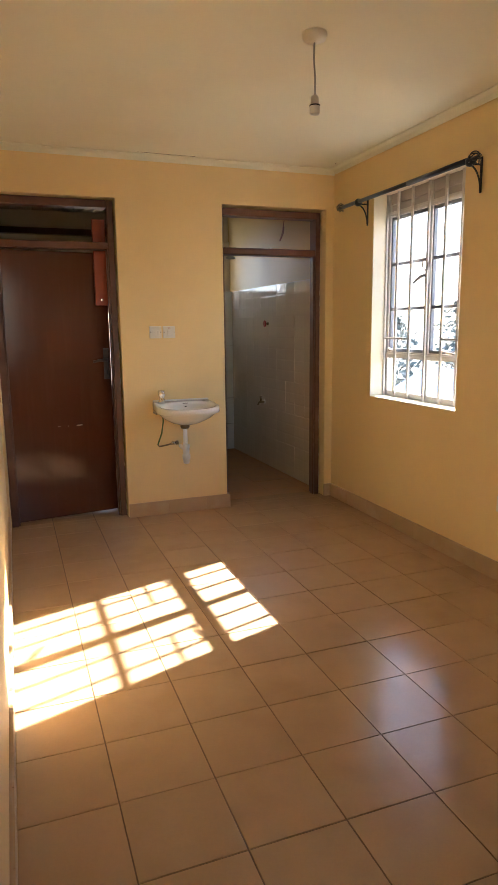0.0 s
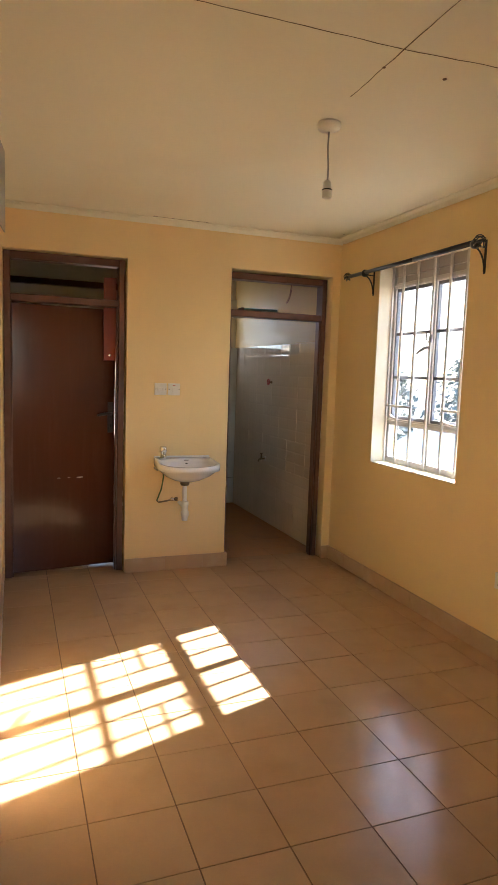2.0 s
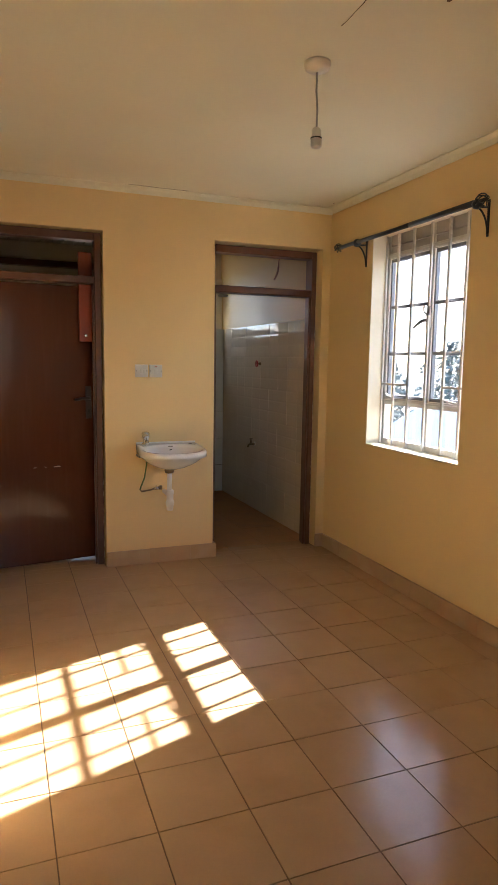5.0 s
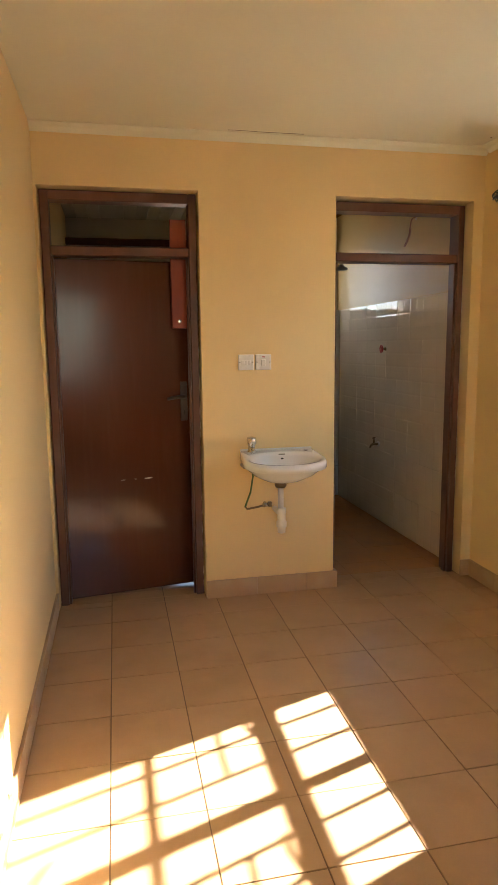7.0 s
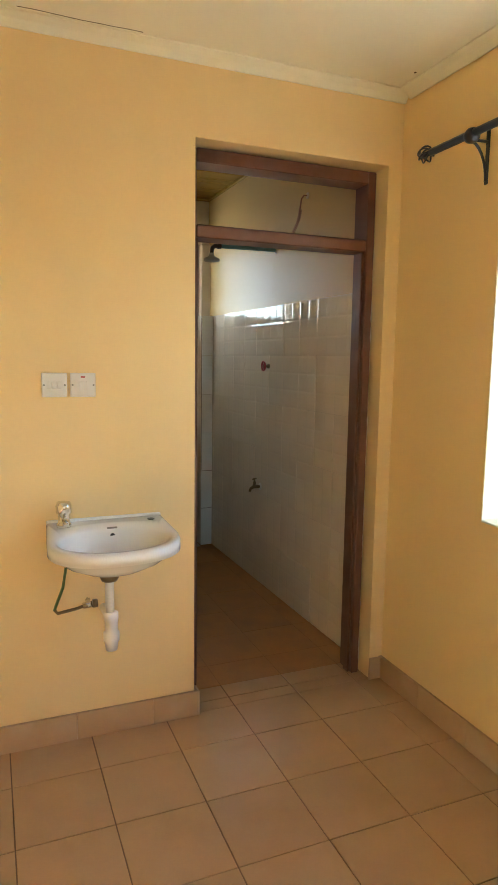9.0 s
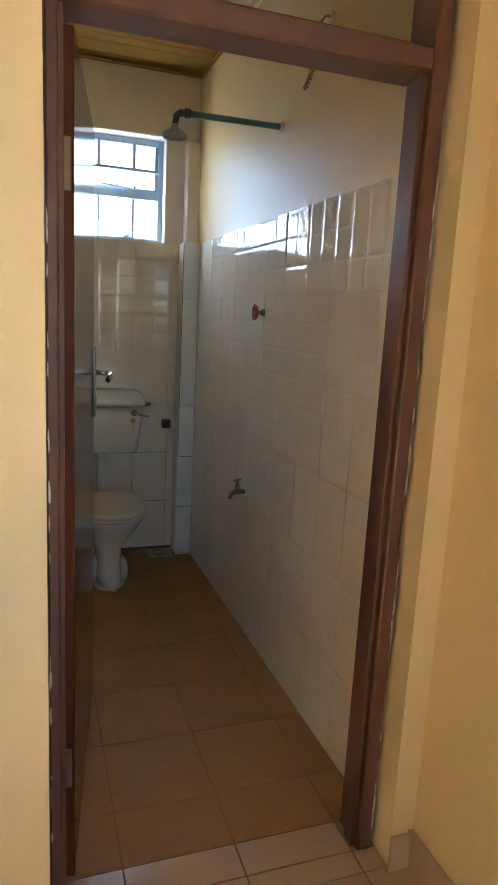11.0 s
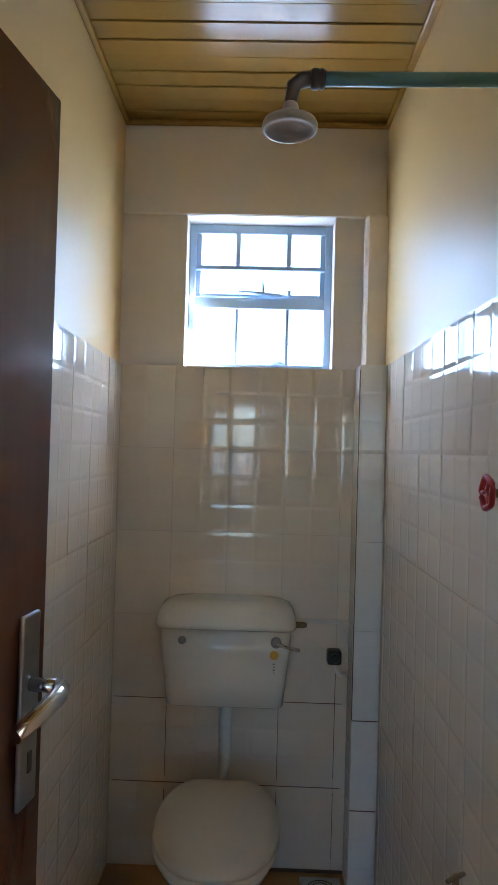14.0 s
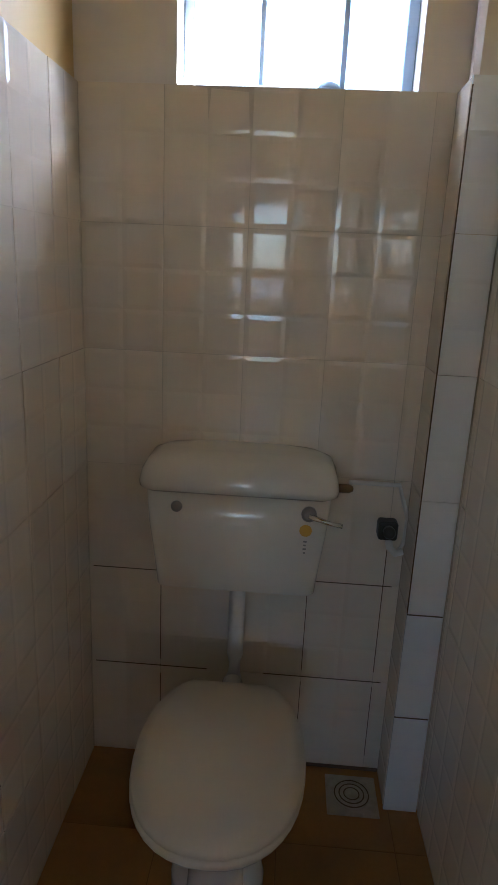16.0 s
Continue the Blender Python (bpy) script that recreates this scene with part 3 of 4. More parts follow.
def cage(owner, centre, r):
    """A ball of curved wires."""
    ball = part("finial", lathe(bmesh.new(), [(0.004, -r), (0.010, -r * 0.9), (0.010, r * 0.9), (0.004, r)], centre, "y", 10), BLACK_METAL, owner)
    for k in range(7):
        a = k * math.tau / 7
        pts = []
        for i in range(9):
            f = i / 8
            ang = a + (f - 0.5) * 1.4
            rr = r * math.sin(math.pi * f)
            pts.append((centre[0] + rr * math.cos(ang), centre[1] - r * math.cos(math.pi * f), centre[2] + rr * math.sin(ang)))
        part("finial_wire", tube(bmesh.new(), pts, 0.0032, 6), BLACK_METAL, ball)


cage(rod, (RX, -0.50, RZ), 0.030)
cage(rod, (RX, -1.955, RZ + 0.004), 0.034)
for yb in (-0.735, -1.905):
    br = part("bracket", box(RIGHT - 0.007, RIGHT, yb - 0.008, yb + 0.008, 2.09, 2.275, 0.002), BLACK_METAL, rod, "black curved curtain rod bracket")
    arc = [(RIGHT - 0.007 - 0.083 * (1 - math.cos(a)), yb, 2.10 + 0.13 * math.sin(a)) for a in [i * math.pi / 16 for i in range(9)]]
    part("strut", tube(bmesh.new(), arc, 0.005, 8), BLACK_METAL, br)
    part("arm", tube(bmesh.new(), [(RIGHT - 0.004, yb, 2.235), (RX, yb, 2.23)], 0.005, 8), BLACK_METAL, br)
    part("knob", lathe(bmesh.new(), [(0.006, -0.03), (0.022, -0.018), (0.027, 0), (0.022, 0.018), (0.006, 0.03)], (RX + 0.005, yb - 0.01, RZ - 0.004), "y", 14), BLACK_METAL, br)

# ---- pendant lamp holder ----
pendant = thing("pendant_lampholder", (-1.306, -2.281, 2.27), "white pendant lampholder on a cord without a bulb", "ceiling light")
part("rose", lathe(bmesh.new(), [(0.050, 0), (0.052, -0.010), (0.046, -0.026), (0.018, -0.032), (0.006, -0.036)], (-1.306, -2.281, CEIL), "z", 28), WHITE_PLASTIC, pendant, "round white plastic ceiling rose")
part("cord", tube(bmesh.new(), [(-1.306, -2.281, CEIL - 0.03), (-1.309, -2.283, 2.47), (-1.301, -2.279, 2.40), (-1.303, -2.281, 2.33)], 0.0038, 8), WIRE_GREY, pendant)
part("holder", lathe(bmesh.new(), [(0.008, 0.075), (0.016, 0.068), (0.0185, 0.04), (0.020, 0.036)], (-1.303, -2.281, 2.262), "z", 20), WHITE_PLASTIC, pendant)
part("skirt", lathe(bmesh.new(), [(0.020, 0.036), (0.0215, 0.03), (0.0215, 0.006), (0.019, 0.0), (0.017, 0.0), (0.016, 0.012)], (-1.303, -2.281, 2.262), "z", 20), WHITE_PLASTIC, pendant)
part("ring", lathe(bmesh.new(), [(0.0205, 0.0), (0.0225, 0.001), (0.0225, 0.005), (0.0205, 0.006)], (-1.303, -2.281, 2.294), "z", 20), BLACK_PLASTIC, pendant, "dark lampholder ring")


# ---- switches and sockets ----
def plate_far(name, x0, x1, z0, z1, label, category, rockers):
    t = thing(name, ((x0 + x1) / 2, FAR, z0), label, category)
    body = part("plate", box(x0, x1, FAR - 0.011, FAR, z0, z1, 0.003, 2), WHITE_PLASTIC, t)
    for (a, b, c, d) in rockers:
        part("rocker", box(x0 + a, x0 + b, FAR - 0.015, FAR - 0.011, z0 + c, z0 + d, 0.0015), WHITE_PLASTIC, t)
    for sx in (x0 + 0.008, x1 - 0.008):
        part("screw", lathe(bmesh.new(), [(0.0035, 0), (0.0035, -0.0015)], (sx, FAR - 0.011, (z0 + z1) / 2), "y", 8), DARK_STEEL, t)
    return t


plate_far("light_switch", -1.61, -1.522, 1.322, 1.409, "white plastic three-gang light switch on the wall", "switch",
          [(0.018, 0.034, 0.03, 0.056), (0.036, 0.052, 0.03, 0.056), (0.054, 0.070, 0.03, 0.056)])
sw2 = plate_far("isolator_switch", -1.511, -1.421, 1.322, 1.409, "white plastic isolator switch with a red mark", "switch", [(0.032, 0.058, 0.022, 0.058)])
part("indicator", box(-1.474, -1.458, FAR - 0.0125, FAR - 0.010, 1.392, 1.397), RED_PAINT, sw2, "small dark red indicator window")
socket = thing("wall_socket", (RIGHT, -2.25, 0.385), "white plastic double wall socket with switches", "socket")
part("plate", box(RIGHT - 0.012, RIGHT, -2.327, -2.172, 0.385, 0.474, 0.003, 2), WHITE_PLASTIC, socket)
for yc in (-2.21, -2.29):
    part("rocker", box(RIGHT - 0.016, RIGHT - 0.012, yc + 0.004, yc + 0.018, 0.445, 0.464, 0.001), WHITE_PLASTIC, socket)
    for dy, dz, w, h in ((0.0, 0.052, 0.0045, 0.010), (-0.012, 0.025, 0.008, 0.0045), (0.012, 0.025, 0.008, 0.0045)):
        part("pin_hole", box(RIGHT - 0.0128, RIGHT - 0.010, yc + dy - w / 2, yc + dy + w / 2, 0.385 + dz - h / 2, 0.385 + dz + h / 2), BLACK_PLASTIC, socket)

# ---- meter box on the left wall ----
meter = thing("distribution_box", (LEFT, -2.1, 2.04), "shallow grey metal distribution box with a loose cover", "electrical box")
part("back_box", box(LEFT, LEFT + 0.022, -2.22, -1.98, 2.05, 2.36, 0.003), BOX_METAL, meter)
cover = box(0, 0.25, -0.003, 0.003, 2.04, 2.36, 0.001)
bmesh.ops.transform(cover, matrix=pose(LEFT + 0.024, -2.22, 0, 0, 0, 84), verts=cover.verts)
part("cover", cover, BOX_METAL, meter, "loose grey metal cover plate")
part("cable", tube(bmesh.new(), [(LEFT + 0.006, -2.2, 2.36), (LEFT + 0.006, -2.5, 2.39), (LEFT + 0.006, -2.9, 2.42), (LEFT + 0.006, -3.6, 2.50), (LEFT + 0.006, -4.0, 2.55)], 0.005, 8), WIRE_GREY, meter)
part("plaster_edge", box(LEFT, LEFT + 0.004, -2.23, -1.97, 2.00, 2.05, 0.002), CHIP, meter, "rough broken plaster under the box")

# ---- wash basin ----
basin = thing("wash_basin", (-1.375, FAR, 0.70), "small white ceramic wall-hung wash basin", "wash basin")
BC, BH = -1.394, 0.229


def basin_ring(scale_x, depth, z, back, n=48):
    """Outline against the wall: straight back and sides, shallow bowed front; depth measured from the wall."""
    half, side = scale_x * BH, depth * 0.56
    pts = []
    for k in range(4):
        f = k / 4
        pts.append((BC + half * (1 - 0.07 * f), FAR - side + (side - 0.012) * f, z))
    for k in range(16):
        pts.append((BC + half * 0.93 * (1 - 2 * k / 15), FAR - 0.001, z))
    for k in range(4):
        f = 1 - (k + 1) / 5
        pts.append((BC - half * (1 - 0.07 * f), FAR - side + (side - 0.012) * f, z))
    for k in range(24):
        a = math.pi * (k + 0.5) / 24
        pts.append((BC - half * (abs(math.cos(a)) ** 0.8) * (1 if math.cos(a) > 0 else -1), FAR - side - (depth - side) * math.sin(a) ** 0.85, z))
    return pts


def bowl_ring(rx, ry, z, cy, n=48):
    return [(BC + rx * math.cos(k * math.tau / n), FAR - cy + ry * math.sin(k * math.tau / n), z) for k in range(n)]


body = loft(bmesh.new(), [
    basin_ring(0.26, 0.20, 0.700, 0.08), basin_ring(0.45, 0.25, 0.715, 0.07), basin_ring(0.72, 0.305, 0.748, 0.06), basin_ring(0.90, 0.342, 0.784, 0.05),
    basin_ring(0.975, 0.358, 0.796, 0.05), basin_ring(1.0, 0.368, 0.806, 0.05), basin_ring(1.0, 0.368, 0.836, 0.05), basin_ring(0.985, 0.362, 0.845, 0.05), basin_ring(0.96, 0.352, 0.847, 0.055),
    bowl_ring(0.200, 0.122, 0.845, 0.215), bowl_ring(0.190, 0.114, 0.832, 0.215), bowl_ring(0.155, 0.088, 0.785, 0.21), bowl_ring(0.10, 0.055, 0.752, 0.205), bowl_ring(0.03, 0.02, 0.745, 0.20)])
for v in body.verts:
    if v.co.z > 0.80:
        v.co.z += 0.017 - 0.095 * (FAR - v.co.y)
part("bowl", body, CERAMIC, basin)
part("upstand", box(BC - 0.213, BC + 0.213, FAR - 0.014, FAR - 0.001, 0.846, 0.872, 0.005, 2), CERAMIC, basin)
part("overflow", lathe(bmesh.new(), [(0.009, 0), (0.009, 0.004)], (BC + 0.01, FAR - 0.108, 0.822), "y", 12), BLACK_PLASTIC, basin, "dark overflow hole")
part("label_mark", box(BC - 0.008, BC + 0.028, FAR - 0.099, FAR - 0.094, 0.846, 0.852), DARK_STEEL, basin)
part("tap_hole", lathe(bmesh.new(), [(0.014, 0.0), (0.014, 0.002)], (BC + 0.165, FAR - 0.05, 0.858), "z", 14), BLACK_PLASTIC, basin, "dark blanked tap hole")
tap = part("tap", lathe(bmesh.new(), [(0.026, 0), (0.026, 0.012), (0.020, 0.018), (0.020, 0.046), (0.027, 0.052), (0.028, 0.078), (0.023, 0.090), (0.008, 0.094)], (BC - 0.155, FAR - 0.055, 0.857), "z", 20), CHROME, basin, "chrome push tap")
part("spout", tube(bmesh.new(), [(BC - 0.155, FAR - 0.06, 0.885), (BC - 0.152, FAR - 0.095, 0.884), (BC - 0.152, FAR - 0.105, 0.872)], 0.010, 12), CHROME, tap)
part("waste_flange", lathe(bmesh.new(), [(0.033, 0.03), (0.034, 0.012), (0.028, 0.0)], (BC - 0.012, FAR - 0.155, 0.672), "z", 20), BRASS, basin, "rusty waste fitting")
part("waste_pipe", lathe(bmesh.new(), [(0.016, 0.14), (0.016, 0.0)], (BC - 0.012, FAR - 0.155, 0.535), "z", 18), WHITE_PLASTIC, basin, "white plastic waste pipe")
part("bottle_trap", lathe(bmesh.new(), [(0.018, 0.145), (0.026, 0.14), (0.026, 0.115), (0.023, 0.112), (0.023, 0.07), (0.029, 0.065), (0.029, 0.035), (0.024, 0.03), (0.021, 0.0)], (BC - 0.008, FAR - 0.155, 0.41), "z", 22), WHITE_PLASTIC, basin, "white plastic bottle trap")
part("waste_arm", tube(bmesh.new(), [(BC - 0.008, FAR - 0.15, 0.51), (BC - 0.012, FAR + 0.0, 0.515)], 0.014, 14), WHITE_PLASTIC, basin)
part("bracket", box(BC - 0.212, BC - 0.198, FAR - 0.10, FAR, 0.775, 0.79, 0.003), DARK_STEEL, basin)
hose = thing("supply_hose", (BC - 0.17, FAR - 0.06, 0.53), "thin green and grey supply hose under the basin", "hose")
part("hose", tube(bmesh.new(), [(BC - 0.155, FAR - 0.06, 0.80), (BC - 0.150, FAR - 0.06, 0.72), (BC - 0.165, FAR - 0.06, 0.63), (BC - 0.190, FAR - 0.058, 0.565), (BC - 0.196, FAR - 0.055, 0.545)], 0.0055, 8), WIRE_GREEN, hose)
part("pipe", tube(bmesh.new(), [(BC - 0.196, FAR - 0.055, 0.548), (BC - 0.185, FAR - 0.055, 0.532), (BC - 0.12, FAR - 0.052, 0.54), (BC - 0.085, FAR - 0.05, 0.548)], 0.006, 8), BRASS, hose)
valve1 = thing("angle_valve", (BC - 0.085, FAR, 0.545), "chrome angle stop valve on the wall", "valve")
part("body", tube(bmesh.new(), [(BC - 0.095, FAR - 0.05, 0.547), (BC - 0.06, FAR - 0.05, 0.55)], 0.012, 12), CHROME, valve1)
part("stem", tube(bmesh.new(), [(BC - 0.075, FAR - 0.05, 0.55), (BC - 0.07, FAR, 0.55)], 0.009, 12), CHROME, valve1)
part("nut", lathe(bmesh.new(), [(0.016, 0), (0.016, 0.018)], (BC - 0.058, FAR - 0.05, 0.552), "x", 6), BRASS, valve1)

# ---- washroom: duct, ceiling ----
duct = setting("pipe_duct", box(-0.250, BATH_R, 2.185, BATH_FAR, DADO, 2.335, 0.012), GLOW_GLOSS, "plastered corner pipe duct, its colour paled by window glow", "duct")
bath_ceiling = bmesh.new()
nb = 29
for k in range(nb):
    ya = FAR_IN + k * (BATH_FAR - FAR_IN) / nb
    yb = FAR_IN + (k + 1) * (BATH_FAR - FAR_IN) / nb
    drop = 0.002 * ((k * 7) % 3)
    cuboid(bath_ceiling, BATH_L, BATH_R, ya + 0.0015, yb - 0.0015, BATH_CEIL - drop, BATH_CEIL + 0.015, 0.0025)
cuboid(bath_ceiling, BATH_L, BATH_R, FAR_IN, BATH_FAR, BATH_CEIL + 0.016, BATH_CEIL + 0.03)
setting("ceiling_washroom", bath_ceiling, BOARD_WOOD, "varnished yellow tongue-and-groove board ceiling", "ceiling")
for nm, dims in (("trim_right", (BATH_R - 0.035, BATH_R - 0.005, FAR_IN, BATH_FAR - 0.02)), ("trim_left", (BATH_L, BATH_L + 0.02, FAR_IN, BATH_FAR - 0.02)), ("trim_far", (BATH_L, BATH_R, BATH_FAR - 0.034, BATH_FAR - 0.012))):
    setting(nm, box(*dims, BATH_CEIL - 0.022, BATH_CEIL - 0.005, 0.006, 2), BOARD_WOOD, "varnished wooden ceiling trim strip", "trim")

# ---- washroom window ----
window_2 = thing("window_2", (-0.615, 2.32, DADO), "small steel top-hung washroom window with pale blue paint", "window", kind="structure")
bx0, bx1, bz0, bz1 = BWIN
BY = BATH_FAR + 0.085


def bsteel(name, xa, xb, za, zb, ya=BY, yb=BY + 0.035, mat=BLUE_FRAME):
    return part(name, box(xa, xb, ya, yb, za, zb, 0.002), mat, window_2)


bsteel("window_frame", bx0, bx0 + 0.026, bz0, bz1)
bsteel("window_frame", bx1 - 0.026, bx1, bz0, bz1)
bsteel("window_frame", bx0 + 0.026, bx1 - 0.026, bz0, bz0 + 0.024)
bsteel("window_frame", bx0 + 0.026, bx1 - 0.026, bz1 - 0.034, bz1)
bsteel("transom", bx0 + 0.026, bx1 - 0.026, 2.020, 2.062)
for xx in (-0.705, -0.515):
    bsteel("glazing_bar", xx - 0.007, xx + 0.007, bz0 + 0.024, 2.020, BY + 0.008, BY + 0.03)
    bsteel("glazing_bar", xx - 0.009, xx + 0.009, 2.178, bz1 - 0.034, BY - 0.012, BY + 0.03)
bsteel("glazing_bar", bx0 + 0.026, bx1 - 0.026, 2.162, 2.178, BY - 0.012, BY + 0.03)
bsteel("sash", bx0 + 0.026, bx0 + 0.044, 2.062, bz1 - 0.034, BY + 0.01, BY + 0.03)
bsteel("sash", bx1 - 0.044, bx1 - 0.026, 2.062, bz1 - 0.034, BY + 0.01, BY + 0.03)
bsteel("sash", bx0 + 0.044, bx1 - 0.044, 2.062, 2.078, BY + 0.01, BY + 0.03)
for xa, xb, za, zb in ((bx0 + 0.026, -0.712, bz0 + 0.024, 2.02), (-0.698, -0.522, bz0 + 0.024, 2.02), (-0.508, bx1 - 0.026, bz0 + 0.024, 2.02), (bx0 + 0.044, bx1 - 0.044, 2.078, bz1 - 0.034)):
    g = part("pane", box(xa, xb, BY + 0.034, BY + 0.037, za, zb), MILK_GLASS, window_2)
    g.visible_shadow = False
part("stay", tube(bmesh.new(), [(-0.70, BY - 0.008, 2.082), (-0.64, BY - 0.02, 2.076), (-0.54, BY - 0.012, 2.070)], 0.006, 8), BLUE_FRAME, window_2)
part("stay_peg", tube(bmesh.new(), [(-0.607, BY - 0.015, 2.07), (-0.610, BY - 0.02, 2.118)], [0.008, 0.003], 8), BLUE_FRAME, window_2)
part("stay_peg", box(-0.518, -0.504, BY - 0.014, BY - 0.002, 2.066, 2.090, 0.002), BLUE_FRAME, window_2)
part("putty_lump", lathe(bmesh.new(), [(0.030, 0), (0.022, 0.012), (0.008, 0.018)], (-0.545, BY + 0.01, bz0 + 0.022), "z", 12), BLUE_FRAME, window_2)

# ---- toilet ----
TX = -0.70
cistern = thing("toilet_cistern", (TX, BATH_FAR, 0.63), "low-level white ceramic toilet cistern on the tiled wall", "cistern")


def round_rect(x0, x1, ya, yb, z, r, n=6):
    pts = []
    for cx, cy, a0 in ((x1 - r, yb - r, 0), (x0 + r, yb - r, 90), (x0 + r, ya + r, 180), (x1 - r, ya + r, 270)):
        for k in range(n + 1):
            a = radians(a0 + 90 * k / n)
            pts.append((cx + r * math.cos(a), cy + r * math.sin(a), z))
    return pts


CF = BATH_FAR - 0.012
part("tank", loft(bmesh.new(), [round_rect(TX - w, TX + w, CF - d, CF, z, 0.03) for w, d, z in
     ((0.185, 0.135, 0.624), (0.197, 0.15, 0.632), (0.203, 0.157, 0.70), (0.214, 0.168, 0.80), (0.220, 0.173, 0.90))]), OLD_CERAMIC, cistern)
part("lid", loft(bmesh.new(), [round_rect(TX - w * 0.975, TX + w * 0.975, CF - d, CF, 0.899 + (z - 0.899) * 0.78 - 0.006, r) for w, d, z, r in
     ((0.228, 0.182, 0.899, 0.035), (0.240, 0.192, 0.908, 0.04), (0.241, 0.193, 0.925, 0.04), (0.237, 0.188, 0.955, 0.045), (0.225, 0.172, 0.985, 0.05), (0.20, 0.15, 0.998, 0.055), (0.14, 0.10, 1.002, 0.05))]), OLD_CERAMIC, cistern, "cream ceramic cistern lid")
part("blank_plug", lathe(bmesh.new(), [(0.014, 0), (0.013, -0.006), (0.005, -0.009)], (-0.843, CF - 0.171, 0.855), "y", 14), DARK_STEEL, cistern)
lever = part("flush_lever", lathe(bmesh.new(), [(0.018, 0), (0.018, -0.012), (0.010, -0.018)], (-0.532, CF - 0.17, 0.858), "y", 14), DARK_STEEL, cistern, "dull metal flush lever")
part("lever_arm", tube(bmesh.new(), [(-0.532, CF - 0.185, 0.857), (-0.49, CF - 0.19, 0.845), (-0.455, CF - 0.188, 0.838)], [0.007, 0.005, 0.006], 8), CHROME, lever)
part("sticker", lathe(bmesh.new(), [(0.015, 0.0), (0.015, -0.0015)], (-0.537, CF - 0.1685, 0.813), "y", 14), YELLOW_TAG, cistern, "small round orange sticker")
for k, w in enumerate((0.009, 0.006, 0.008, 0.005)):
    part("print_mark", box(-0.537 - w / 2, -0.537 + w / 2, CF - 0.1668 + k * 0.0008, CF - 0.160, 0.782 - k * 0.010, 0.786 - k * 0.010), DARK_STEEL, cistern)
part("inlet_bolt", lathe(bmesh.new(), [(0.011, 0), (0.011, 0.03), (0.006, 0.04)], (TX + 0.235, CF - 0.08, 0.893), "x", 10), BRASS, cistern)
part("flush_pipe", tube(bmesh.new(), [(TX + 0.003, CF - 0.07, 0.635), (TX + 0.003, CF - 0.07, 0.40), (TX + 0.003, CF - 0.09, 0.345)], 0.021, 16), WHITE_PLASTIC, cistern, "white plastic flush pipe")

toilet = thing("toilet_pan", (TX, 1.75, 0), "white ceramic toilet pan with closed cream lid", "toilet")


def egg(rx, front, rear, z, n=40, cx=TX + 0.006):
    """Egg outline from rear (towards the wall) to front."""
    mid = front + (rear - front) * 0.55
    pts = []
    for k in range(n):
        a = k * math.tau / n
        s = math.sin(a)
        ly = (rear - mid) if s > 0 else (mid - front)
        c = math.cos(a)
        x = cx + rx * (abs(c) ** 0.85) * (1 if c >= 0 else -1)
        pts.append((x, mid + ly * (min(1.0, s * 1.14) if s > 0 else s * abs(s) ** -0.12 if s < -0.01 else s), z))
    return pts


part("pan", loft(bmesh.new(), [egg(0.068, 1.652, 1.90, 0.012), egg(0.066, 1.658, 1.90, 0.06), egg(0.062, 1.685, 1.90, 0.13), egg(0.072, 1.70, 1.94, 0.19),
     egg(0.115, 1.65, 1.98, 0.26), egg(0.155, 1.575, 2.0, 0.33), egg(0.172, 1.535, 2.01, 0.375), egg(0.175, 1.525, 2.01, 0.395)]), OLD_CERAMIC, toilet)
part("foot", loft(bmesh.new(), [egg(0.072, 1.648, 1.93, 0.0), egg(0.072, 1.648, 1.93, 0.012), egg(0.068, 1.656, 1.92, 0.022)]), OLD_CERAMIC, toilet)
part("foot_flange", loft(bmesh.new(), [egg(0.106, 1.745, 1.87, 0.0), egg(0.107, 1.745, 1.87, 0.06), egg(0.098, 1.75, 1.865, 0.10), egg(0.08, 1.76, 1.86, 0.125)]), OLD_CERAMIC, toilet)
part("cement_bed", loft(bmesh.new(), [[(x + 0.006 * math.sin(7 * k), y + 0.005 * math.sin(5 * k + 1), z) for k, (x, y, z) in enumerate(egg(0.078, 1.640, 1.94, 0.0))], egg(0.072, 1.648, 1.935, 0.006)]), CHIP, toilet, "rough cement bedding round the foot")
part("seat", loft(bmesh.new(), [egg(0.172, 1.525, 1.985, 0.397), egg(0.180, 1.515, 1.99, 0.402), egg(0.180, 1.515, 1.99, 0.412), egg(0.176, 1.52, 1.99, 0.417)]), CREAM_PLASTIC, toilet)
part("seat_lid", loft(bmesh.new(), [egg(0.174, 1.520, 1.985, 0.418), egg(0.178, 1.515, 1.988, 0.423), egg(0.176, 1.518, 1.986, 0.434), egg(0.15, 1.55, 1.965, 0.441), egg(0.08, 1.64, 1.9, 0.443)]), CREAM_PLASTIC, toilet, "closed cream plastic toilet lid")
part("inlet", tube(bmesh.new(), [(TX + 0.003, 2.10, 0.35), (TX + 0.003, 1.97, 0.35)], 0.027, 16), OLD_CERAMIC, toilet)
for dx in (-0.07, 0.07):
    part("seat_hinge", lathe(bmesh.new(), [(0.014, 0), (0.014, 0.02), (0.008, 0.024)], (TX + dx, 1.993, 0.397), "z", 12), BLACK_PLASTIC, toilet)

